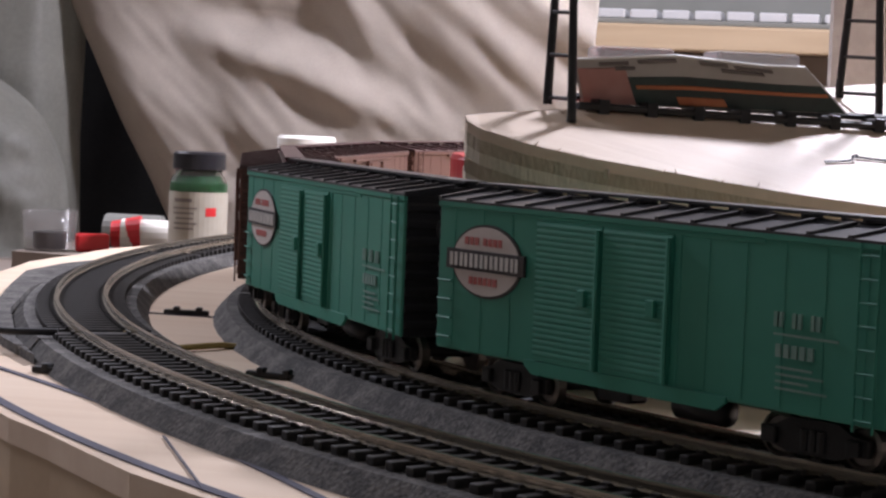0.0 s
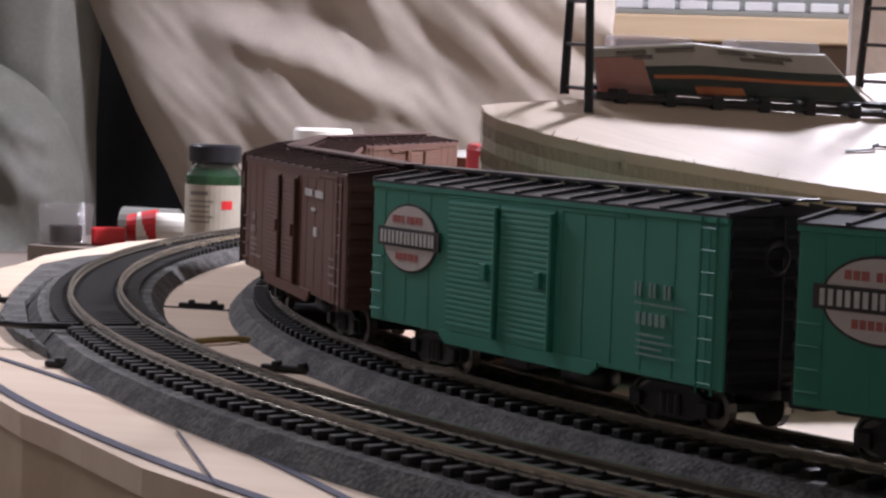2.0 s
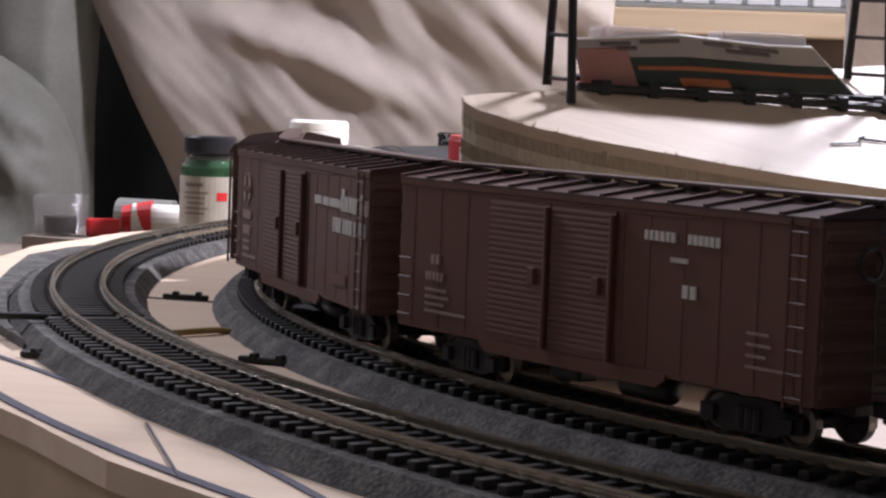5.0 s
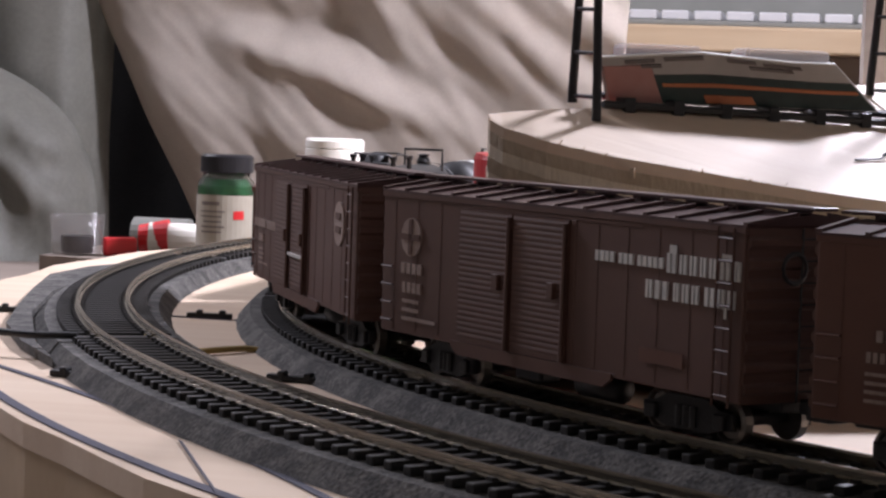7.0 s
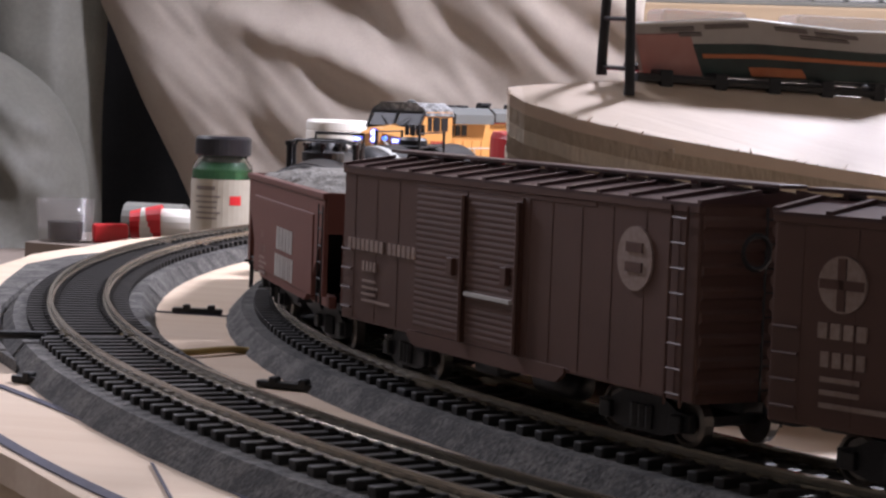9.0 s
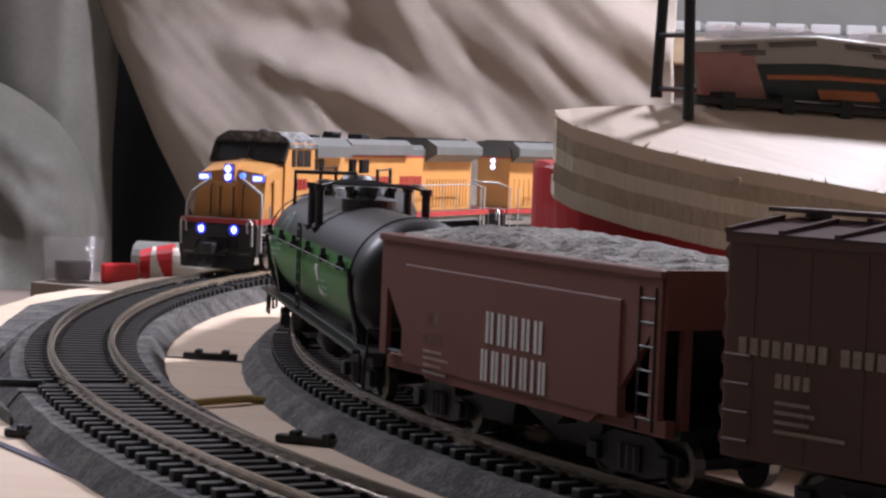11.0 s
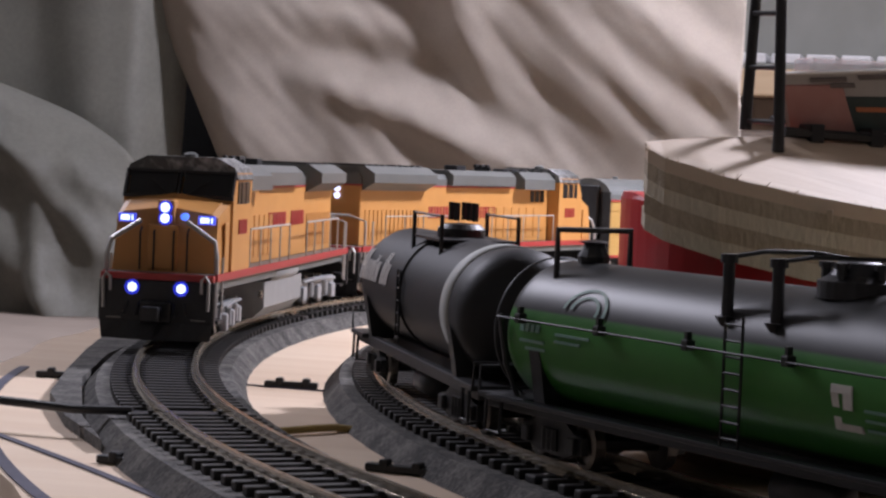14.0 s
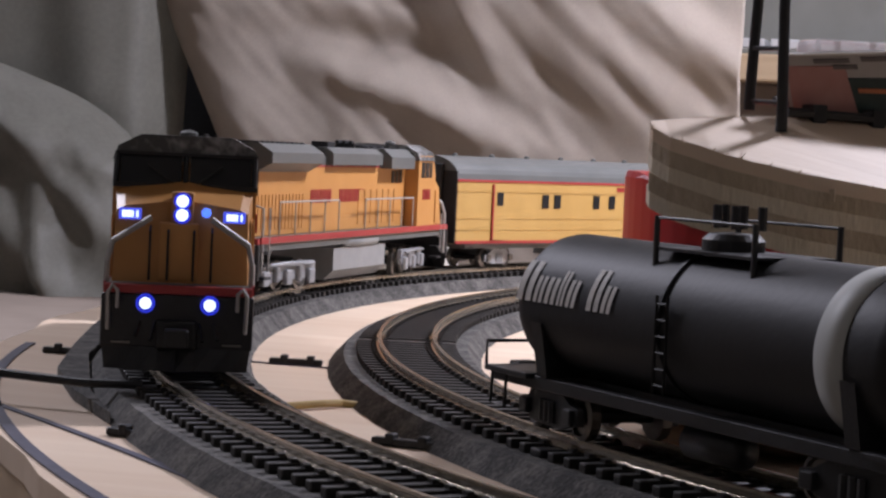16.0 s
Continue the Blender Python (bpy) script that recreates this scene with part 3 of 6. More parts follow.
def marks_brown(car, h, y):
    b = lettering([[0.7] * 6, [0.7] * 6], 0.0205, 0.0385, 0.0020, 0.0035, y, B())
    lettering([[0.5] * 8], 0.0290, 0.0345, 0.0010, 0, y, b)
    lettering([[0.8, 0.8]], 0.0330, 0.0275, 0.0026, 0, y, b)
    part("lettering", b, WHITE, car, "small white letter bars")
    b = lettering([[0.8, 0.8]], -h + 0.0140, 0.0265, 0.0022, 0, y, B())
    lettering([[0.6] * 5], -h + 0.0120, 0.0225, 0.0020, 0, y, b)
    for i, w in enumerate((0.009, 0.010, 0.008, 0.017)):
        box(b, -h + 0.0118, -h + 0.0118 + w, y - 0.0001, y, 0.0200 - i * 0.0017, 0.0207 - i * 0.0017)
        box(b, h - 0.0190, h - 0.0190 + w * 0.7, y - 0.0001, y, 0.0225 - i * 0.0022, 0.0231 - i * 0.0022)
    part("lettering", b, FAINT_BROWN, car, "faint pale data lines")


def round_mark(car, x, z, rx, rz, y):
    b = B()
    n = 28
    a = [b.verts.new((x + rx * math.cos(2 * math.pi * i / n), y - 0.0002, z + rz * math.sin(2 * math.pi * i / n))) for i in range(n)]
    c = [b.verts.new((v.co.x, y + 0.0003, v.co.z)) for v in a]
    for i in range(n):
        b.faces.new((a[i], a[(i + 1) % n], c[(i + 1) % n], c[i]))
    b.faces.new(a)
    bmesh.ops.recalc_face_normals(b, faces=b.faces[:])
    return part("round_mark", b, FAINT_BROWN, car, "pale round mark")


def marks_cross(car, h, y):
    round_mark(car, -h + 0.0145, 0.0350, 0.0048, 0.0048, y)
    b = box(B(), -h + 0.0137, -h + 0.0153, y - 0.0005, y, 0.0306, 0.0394)
    box(b, -h + 0.0101, -h + 0.0189, y - 0.0005, y, 0.0342, 0.0358)
    part("cross_mark", b, BROWN_DARK, car, "dark cross on a pale round mark")
    b = lettering([[0.9] * 4], -h + 0.0100, 0.0258, 0.0026, 0, y, B())
    lettering([[0.8] * 4], -h + 0.0108, 0.0210, 0.0026, 0, y, b)
    for i, w in enumerate((0.008, 0.008, 0.016)):
        box(b, -h + 0.0108, -h + 0.0108 + w, y - 0.0001, y, 0.0185 - i * 0.0022, 0.0194 - i * 0.0022)
    part("lettering", b, FAINT_BROWN, car, "pale letter bars")
    b = lettering([[0.7] * 4, [0.7] * 3, [0.7] * 5], 0.0215, 0.0356, 0.0022, 0.0012, y, B())
    lettering([[0.9], [0.7, 0.7, 0.6, 0.7], [0.9], [0.6]], 0.0470, 0.0350, 0.0040, 0.0002, y, b)
    box(b, 0.0478, 0.0502, y - 0.0002, y, 0.0390, 0.0408)
    box(b, 0.0650, 0.0682, y - 0.0002, y, 0.0388, 0.0402)
    lettering([[0.7, 0.5, 0.5], [0.6, 0.7, 0.7], [1.0, 0.7, 0.7]], 0.0400, 0.0292, 0.0038, 0.0011, y, b)
    box(b, 0.0662, 0.0670, y - 0.0002, y, 0.0272, 0.0295)
    part("lettering", b, WHITE, car, "large white script bars")
    b = B()
    box(b, 0.0385, 0.0535, y - 0.0001, y, 0.0155, 0.0185)
    part("lettering", b, BROWN, car, "faint data block")


def marks_plain(car, h, y):
    b = lettering([[0.75] * 8, [0.75] * 7], -h + 0.0035, 0.0272, 0.0026, 0.0020, y, B())
    lettering([[0.7] * 4], -h + 0.0112, 0.0226, 0.0022, 0, y, b)
    for i, w in enumerate((0.007, 0.008, 0.007, 0.014)):
        box(b, -h + 0.0112, -h + 0.0112 + w, y - 0.0001, y, 0.0200 - i * 0.0015, 0.0206 - i * 0.0015)
    part("lettering", b, FAINT_BROWN, car, "pale letter bars")
    round_mark(car, h - 0.0195, 0.0350, 0.0058, 0.0060, y)
    b = box(B(), h - 0.0222, h - 0.0168, y - 0.0005, y, 0.0362, 0.0380)
    box(b, h - 0.0222, h - 0.0168, y - 0.0005, y, 0.0325, 0.0343)
    part("dark_letter_bar", b, BROWN_DARK, car)
    part("white_dash", box(B(), -0.0105, 0.0085, y - 0.0012, y, 0.0218, 0.0226), WHITE, car, "white painted dash on the door")


# ---- hopper car ----
def hopper():
    L, W, ZB, ZT = 0.108, 0.0172, 0.0115, 0.0378
    h = L / 2
    car = thing("hopper_car", "red-brown open hopper car heaped with grey gravel, sloped ends", "hopper car", "freight train cars")
    for s in (-1, 1):
        b = extrude_profile(B(), [(-h, ZB + 0.002), (-h + 0.003, ZB + 0.002), (-h + 0.003, ZT - 0.010), (-h + 0.014, ZB + 0.004), (-h + 0.022, ZB - 0.001), (h - 0.022, ZB - 0.001), (h - 0.014, ZB + 0.004), (h - 0.003, ZT - 0.010), (h - 0.003, ZB + 0.002), (h, ZB + 0.002), (h, ZT), (-h, ZT)],
                            s * W - 0.0006, s * W + 0.0006)
        part("side_wall", b, HOPPER_RED, car)
        part("top_chord", box(B(), -h - 0.0006, h + 0.0006, s * W - 0.0012, s * W + 0.0012, ZT - 0.0006, ZT + 0.0010, 0.0003), HOPPER_RED, car)
        part("side_panel", box(B(), -h + 0.012, h - 0.012, s * W - 0.001, s * W + 0.0008, ZB + 0.001, ZT - 0.0048, 0.0003), HOPPER_RED, car)
        for i in range(9):
            x = -h + 0.008 + i * (L - 0.016) / 8
            b = extrude_profile(B(), [(x - 0.0028, ZT - 0.0006), (x + 0.0028, ZT - 0.0006), (x + 0.0006, ZT - 0.0045), (x - 0.0006, ZT - 0.0045)], s * W - 0.0003, s * W + 0.0011)
            part("gusset", b, HOPPER_RED, car)
        part("side_sill", box(B(), -h, h, s * 0.0150 - 0.001, s * 0.0150 + 0.001, ZB - 0.001, ZB + 0.0020, 0.0003), HOPPER_RED, car)
        ladder(car, h - 0.004, s * (W + 0.0006), ZB, ZT - 0.002, 0.005, BLACK, 6)
        b = B()
        tube(b, [(-h + 0.002, s * W, ZB + 0.003), (-h + 0.010, s * W, ZB + 0.003)], 0.0004, 5)
        tube(b, [(-h + 0.012, s * (W - 0.001), ZB + 0.001), (-h + 0.0135, s * (W - 0.001), ZB + 0.007)], 0.0007, 6)
        part("grab_iron", b, BLACK, car)
    for s in (-1, 1):
        b = B()
        v = [b.verts.new(c) for c in ((s * (h - 0.003), -W, ZT - 0.006), (s * (h - 0.003), W, ZT - 0.006), (s * (h - 0.034), W, ZB - 0.001), (s * (h - 0.034), -W, ZB - 0.001),
                                      (s * (h - 0.004), -W, ZT - 0.008), (s * (h - 0.004), W, ZT - 0.008), (s * (h - 0.034), W, ZB - 0.003), (s * (h - 0.034), -W, ZB - 0.003))]
        for q in ((0, 1, 2, 3), (7, 6, 5, 4), (0, 4, 5, 1), (3, 2, 6, 7), (0, 3, 7, 4), (1, 5, 6, 2)):
            b.faces.new([v[i] for i in q])
        bmesh.ops.recalc_face_normals(b, faces=b.faces[:])
        part("slope_sheet", b, BLACK, car, "dark sloping end sheet")
        part("end_wall", box(B(), s * h - 0.0008, s * h + 0.0008, -W, W, ZT - 0.009, ZT + 0.001), HOPPER_RED, car)
        for y in (-0.012, 0.012):
            part("end_post", box(B(), s * (h - 0.001) - 0.0008, s * (h - 0.001) + 0.0008, y - 0.0008, y + 0.0008, ZB, ZT - 0.008), HOPPER_RED, car)
        part("end_platform", box(B(), min(s * (h - 0.026), s * h), max(s * (h - 0.026), s * h), -0.013, 0.013, ZB - 0.0015, ZB + 0.0003), BLACK, car)
    for x in (-0.016, 0.016):
        b = B()
        lo = [b.verts.new((x + a * 0.007, c * 0.010, 0.004)) for a, c in ((-1, -1), (1, -1), (1, 1), (-1, 1))]
        hi = [b.verts.new((x + a * 0.017, c * 0.015, ZB)) for a, c in ((-1, -1), (1, -1), (1, 1), (-1, 1))]
        for i in range(4):
            b.faces.new((lo[i], lo[(i + 1) % 4], hi[(i + 1) % 4], hi[i]))
        b.faces.new(list(reversed(lo)))
        part("hopper_chute", b, BLACK, car)
    b = B()
    nx, ny = 70, 24
    g = []
    for i in range(nx + 1):
        row = []
        for j in range(ny + 1):
            u, v = i / nx, j / ny
            heap = 0.0050 * (math.sin(math.pi * v) ** 0.7) * (0.35 + 0.65 * abs(math.sin(math.pi * (0.12 + 0.88 * u) * 1.0))) if 0 < v < 1 else 0
            x, y = -h + 0.001 + u * (L - 0.002), -W + 0.0008 + v * 2 * (W - 0.0008)
            row.append(b.verts.new((x, y, ZT - 0.0008 + heap + 0.0008 * noise.noise((x * 260, y * 260, 3)) + 0.0005 * noise.noise((x * 700, y * 700, 8)))))
        g.append(row)
    for i in range(nx):
        for j in range(ny):
            b.faces.new((g[i][j], g[i + 1][j], g[i + 1][j + 1], g[i][j + 1]))
    part("gravel_load", b, GRAVEL, car, "heaped grey gravel load")
    y = -W - 0.0008
    b = lettering([[0.62] * 5], -0.0060, 0.0205, 0.0060, 0, y - 0.0002, B())
    part("lettering", b, WHITE, car, "white letter bars")
    b = lettering([[0.52, 0.56, 0.52, 0.2, 0.52, 0.2, 0.52]], -0.0075, 0.0132, 0.0060, 0, y - 0.0002, B())
    part("lettering", b, WHITE, car, "white letter bars")
    b = lettering([[0.8, 0.8]], -0.0305, 0.0215, 0.0024, 0, y, B())
    lettering([[0.7] * 5], -0.0330, 0.0178, 0.0022, 0, y, b)
    for i, w in enumerate((0.008, 0.011, 0.008, 0.010)):
        box(b, -0.0325, -0.0325 + w, y - 0.0003, y, 0.0160 - i * 0.0014, 0.0165 - i * 0.0014)
    box(b, 0.0190, 0.0300, y - 0.0001, y, 0.0290, 0.0297)
    part("lettering", b, FAINT_BROWN, car, "faint pale data lines")
    bend = math.degrees(0.036 / INNER[1])
    freight_truck(car, 0.036, bend)
    freight_truck(car, -0.036, -bend)
    coupler(car, h, 1)
    coupler(car, -h, -1)
    return car


# ---- tank cars ----
def tank_shell(L, R, zc, n=48, y_scale=1.0):
    h = L / 2
    prof = [(0, -h)]
    for i in range(1, 9):
        a = i / 8 * math.pi / 2
        prof.append((R * math.sin(a), -h + 0.010 * (1 - math.cos(a))))
    for i in range(1, 24):
        prof.append((R, -h + 0.010 + (L - 0.020) * i / 24))
    for i in range(8, 0, -1):
        a = i / 8 * math.pi / 2
        prof.append((R * math.sin(a), h - 0.010 * (1 - math.cos(a))))
    prof.append((0, h))
    b = lathe(B(), prof, n, "x")
    bmesh.ops.translate(b, verts=b.verts[:], vec=(0, 0, zc))
    bmesh.ops.recalc_face_normals(b, faces=b.faces[:])
    return b


def tank_underframe(car, L, mat=BLACK):
    h = L / 2
    part("frame_sill", box(B(), -h, h, -0.0050, 0.0050, 0.0080, 0.0118, 0.0004), mat, car)
    for s in (-1, 1):
        part("side_sill", box(B(), -h, h, s * 0.0115 - 0.0012, s * 0.0115 + 0.0012, 0.0088, 0.0116, 0.0003), mat, car)
        part("end_deck", box(B(), min(s * (h - 0.018), s * h), max(s * (h - 0.018), s * h), -0.0145, 0.0145, 0.0108, 0.0120, 0.0002), mat, car)
        b = B()
        tube(b, [(s * h, -0.0140, 0.0120), (s * h, -0.0140, 0.0170), (s * h, 0.0140, 0.0170), (s * h, 0.0140, 0.0120)], 0.0004, 6)
        tube(b, [(s * h, 0, 0.0120), (s * h, 0, 0.0170)], 0.0003, 5)
        part("end_railing", b, mat, car)
        for q in (-1, 1):
            b = tube(B(), [(s * (h - 0.003), q * 0.0140, 0.0110), (s * (h - 0.003), q * 0.0142, 0.0040), (s * (h - 0.009), q * 0.0142, 0.0040), (s * (h - 0.009), q * 0.0140, 0.0110)], 0.0004, 5)
            part("sill_step", b, mat, car)
    for x in (-h + 0.022, h - 0.022):
        b = extrude_section(B(), [(-0.013, 0.0118), (0.013, 0.0118), (0.015, 0.0230), (0.009, 0.0165), (-0.009, 0.0165), (-0.015, 0.0230)], x - 0.002, x + 0.002)
        part("saddle", b, mat, car)
    b = lathe(B(), [(0, -0.009), (0.0034, -0.008), (0.0034, 0.008), (0, 0.009)], 14, "x")
    part("air_tank", b, mat, car, smooth=True, m=pose(0.006, -0.008, 0.0055))
    part("valve_pipe", tube(B(), [(0, 0, 0.011), (0, 0, 0.0035)], 0.0016, 10), mat, car)


def dome_platform(car, x0, x1, z, W):
    deck = part("dome_platform", box(B(), x0, x1, -W, W, z, z + 0.0006), BLACK, car, "black dome platform")
    for s in (-1, 1):
        for x in (x0, x1):
            part("railing_post", tube(B(), [(x, s * W, z - 0.004), (x, s * W, z + 0.0066)], 0.0006, 6), BLACK, deck)
        part("platform_railing", tube(B(), [(x0, s * W, z + 0.0062), (x1, s * W, z + 0.0062)], 0.00032, 6), BLACK, deck)


def green_tank():
    L = 0.192
    car = thing("green_tank_car", "black tank car with broad green sides and posts round the dome", "tank car", "freight train cars")
    R, zc = 0.0151, 0.0253
    mat = bpy.data.materials.new("green_sided_tank_paint")
    mat.use_nodes = True
    nt = mat.node_tree
    bs = nt.nodes["Principled BSDF"]

    def inside(socket, low, high, soft):
        """One where the value lies between low and high, with a soft edge."""
        res = []
        for edge, turn in ((low, 1.0), (high, -1.0)):
            mr = nt.nodes.new("ShaderNodeMapRange")
            mr.inputs["From Min"].default_value, mr.inputs["From Max"].default_value = edge - turn * soft, edge + turn * soft
            nt.links.new(socket, mr.inputs["Value"])
            res.append(mr.outputs[0])
        mul = nt.nodes.new("ShaderNodeMath")
        mul.operation = "MULTIPLY"
        nt.links.new(res[0], mul.inputs[0])
        nt.links.new(res[1], mul.inputs[1])
        return mul.outputs[0]

    tc = nt.nodes.new("ShaderNodeTexCoord")
    sp = nt.nodes.new("ShaderNodeSeparateXYZ")
    nt.links.new(tc.outputs["Object"], sp.inputs[0])
    both = nt.nodes.new("ShaderNodeMath")
    both.operation = "MULTIPLY"
    nt.links.new(inside(sp.outputs["Z"], zc - 0.0125, zc + 0.0052, 0.0003), both.inputs[0])
    nt.links.new(inside(sp.outputs["X"], -L / 2 + 0.008, L / 2 - 0.0225, 0.0003), both.inputs[1])
    grime = nt.nodes.new("ShaderNodeTexNoise")
    grime.inputs["Scale"].default_value, grime.inputs["Detail"].default_value = 160, 5
    nt.links.new(tc.outputs["Object"], grime.inputs["Vector"])
    colours = []
    for c0, c1 in (((0.011, 0.0115, 0.011), (0.024, 0.024, 0.024)), ((0.034, 0.165, 0.026), (0.054, 0.215, 0.038))):
        mx = nt.nodes.new("ShaderNodeMix")
        mx.data_type = "RGBA"
        mx.inputs["A"].default_value, mx.inputs["B"].default_value = (*c0, 1), (*c1, 1)
        nt.links.new(grime.outputs["Fac"], mx.inputs["Factor"])
        colours.append(mx.outputs["Result"])
    mx = nt.nodes.new("ShaderNodeMix")
    mx.data_type = "RGBA"
    nt.links.new(both.outputs[0], mx.inputs["Factor"])
    nt.links.new(colours[0], mx.inputs["A"])
    nt.links.new(colours[1], mx.inputs["B"])
    nt.links.new(mx.outputs["Result"], bs.inputs["Base Color"])
    bs.inputs["Roughness"].default_value = 0.42
    bs.inputs["Specular IOR Level"].default_value = 0.3
    part("tank", tank_shell(L - 0.008, R, zc), mat, car, "black and green cylindrical tank", smooth=True)
    for x in (-L / 2 + 0.0075, L / 2 - 0.0220):
        b = lathe(B(), [(R + 0.0001, -0.0005), (R + 0.0004, -0.0003), (R + 0.0004, 0.0003), (R + 0.0001, 0.0005)], 48, "x")
        part("weld_seam", b, TANK_BLACK, car, smooth=True, m=pose(x, 0, zc))
    for s in (-1, 1):
        b = tube(B(), [(-L / 2 + 0.010, s * (R + 0.0016), 0.0285), (L / 2 - 0.020, s * (R + 0.0016), 0.0285)], 0.00024, 6)
        part("side_handrail", b, TANK_BLACK, car)
        for i in range(6):
            x = -L / 2 + 0.018 + i * 0.0285
            b = box(B(), x - 0.0010, x + 0.0010, s * (R + 0.0008) - 0.0010, s * (R + 0.0008) + 0.0010, 0.0277, 0.0297, 0.0003)
            box(b, x - 0.0004, x + 0.0004, s * (R + 0.0008) - 0.0006, s * (R + 0.0008) + 0.0006, 0.0295, 0.0311)
            part("rail_bracket", b, BLACK, car)
        ladder(car, -0.0075, s * (R + 0.0010), 0.012, 0.035, 0.0050, BLACK, 8)
        for x in (-L / 2 + 0.010, L / 2 - 0.018):
            b = tube(B(), [(x, s * (R + 0.0008), 0.0290), (x + 0.001, s * (R - 0.0005), 0.0190), (x + 0.002, s * (R - 0.003), 0.012)], 0.0006, 6)
            part("corner_strap", b, BLACK, car)
        part("side_walkway", box(B(), -L / 2 + 0.006, L / 2 - 0.006, s * 0.0150 - 0.0014, s * 0.0150 + 0.0014, 0.0110, 0.0119, 0.0002), BLACK_GLOSS, car, "narrow black walkway along the tank")
    tank_underframe(car, L)
    # filling dome with valves, in a ring of heavy posts linked by a thin bent rail
    top = zc + R
    b = lathe(B(), [(0, 0), (0.0072, 0), (0.0072, 0.0030), (0.0052, 0.0040), (0.0040, 0.0062), (0.0026, 0.0068), (0, 0.0068)], 24)
    part("dome", b, BLACK, car, m=pose(0.006, 0, top - 0.0012))
    for x, y in ((-0.0150, -0.0120), (-0.0010, -0.0120), (-0.0050, 0.0120), (0.0210, 0.0120)):
        b = tube(B(), [(x, y, top - 0.0072), (x, y, top + 0.0042)], 0.0011, 8)
        tube(b, [(x, y, top + 0.0036), (x, y, top + 0.0052)], 0.0016, 8)
        tube(b, [(x, y, top - 0.0086), (x, y, top - 0.0060)], [0.0006, 0.0022], 8)
        part("railing_post", b, BLACK, car)
    for pts in ([(-0.0150, -0.0120), (-0.0135, -0.0050), (-0.0120, 0.0050), (-0.0050, 0.0120)], [(-0.0010, -0.0120), (0.0050, -0.0095), (0.0170, 0.0080), (0.0210, 0.0120)], [(-0.0050, 0.0120), (0.0040, 0.0120), (0.0140, 0.0120), (0.0210, 0.0120)]):
        b = tube(B(), [(x, y, top + (0.0058 if 0 < i < 3 else 0.0046)) for i, (x, y) in enumerate(pts)], 0.00042, 6)
        part("bent_rail", b, BLACK, car)
    for q in range(5):
        a = q * math.pi / 2.5
        b = tube(B(), [(0.006 + 0.0058 * math.cos(a), 0.0058 * math.sin(a), top + 0.001), (0.006 + 0.0058 * math.cos(a), 0.0058 * math.sin(a), top + 0.0048)], 0.0009, 6)
        tube(b, [(0.006 + 0.0058 * math.cos(a), 0.0058 * math.sin(a), top + 0.0040), (0.006 + 0.0058 * math.cos(a), 0.0058 * math.sin(a), top + 0.0050)], 0.0014, 6)
        part("valve", b, BLACK, car)
    x = -L / 2 + 0.020
    b = tube(B(), [(x, -0.0090, top - 0.005), (x, -0.0090, top + 0.0066), (x, 0.0090, top + 0.0066), (x, 0.0090, top - 0.005)], 0.0007, 6)
    part("hoop_railing", b, BLACK, car)
    b = lathe(B(), [(0, 0), (0.0030, 0), (0.0034, 0.002), (0.0020, 0.0045), (0.0032, 0.005), (0, 0.0056)], 12)
    part("relief_valve", b, BLACK, car, m=pose(x, 0, top - 0.0008))
    # pale marks on the outer side
    def bars(rows, mat_):
        b = B()
        for x0, w, z, hgt in rows:
            for zz in (z,):
                dy0 = math.sqrt(max(0, R * R - (zz - zc) ** 2))
                dy1 = math.sqrt(max(0, R * R - (zz + hgt - zc) ** 2))
                v = [b.verts.new(c) for c in ((x0, -dy0 - 0.0003, zz), (x0 + w, -dy0 - 0.0003, zz), (x0 + w, -dy1 - 0.0003, zz + hgt), (x0, -dy1 - 0.0003, zz + hgt))]
                u = [b.verts.new(c.co + Vector((0, 0.0004, 0))) for c in v]
                b.faces.new(v)
                for i in range(4):
                    b.faces.new((v[i], u[i], u[(i + 1) % 4], v[(i + 1) % 4]))
        bmesh.ops.recalc_face_normals(b, faces=b.faces[:])
        part("lettering", b, mat_, car, "pale marks and bars")
    bars([(0.0180, 0.0052, 0.0247, 0.0014), (0.0180, 0.0018, 0.0185, 0.0062), (0.0210, 0.0022, 0.0221, 0.0026), (0.0198, 0.0052, 0.0185, 0.0012)], WHITE)
    bars([(0.0262, 0.0080, 0.0222, 0.0005), (0.0262, 0.0090, 0.0206, 0.0005), (0.0262, 0.0085, 0.0190, 0.0005)], FAINT)
    bars([(-0.0790, 0.0014, 0.0262, 0.0016), (-0.0770, 0.0014, 0.0262, 0.0016), (-0.0750, 0.0014, 0.0262, 0.0016), (-0.0730, 0.0010, 0.0262, 0.0016), (-0.0790, 0.0090, 0.0240, 0.0006), (-0.0660, 0.0120, 0.0262, 0.0005), (-0.0660, 0.0090, 0.0248, 0.0005), (-0.0770, 0.0070, 0.0225, 0.0006)], FAINT)
    for r in (0.0075, 0.0050):
        b = B()
        ring = []
        for i in range(25):
            a = math.radians(-20 + 200 * i / 24)
            for k in (0.0, 0.0009):
                z = 0.0318 + (r - k) * 0.56 * math.sin(a)
                ring.append(b.verts.new((-0.058 + (r - k) * math.cos(a), -math.sqrt(R * R - (z - zc) ** 2) - 0.0003, z)))
        for i in range(24):
            b.faces.new((ring[2 * i], ring[2 * i + 1], ring[2 * i + 3], ring[2 * i + 2]))
        part("arc_mark", b, FAINT, car, "faint pale arc mark")
    bend = math.degrees(0.070 / INNER[1])
    freight_truck(car, 0.070, bend)
    freight_truck(car, -0.070, -bend)
    coupler(car, L / 2, 1)
    coupler(car, -L / 2, -1)
    return car


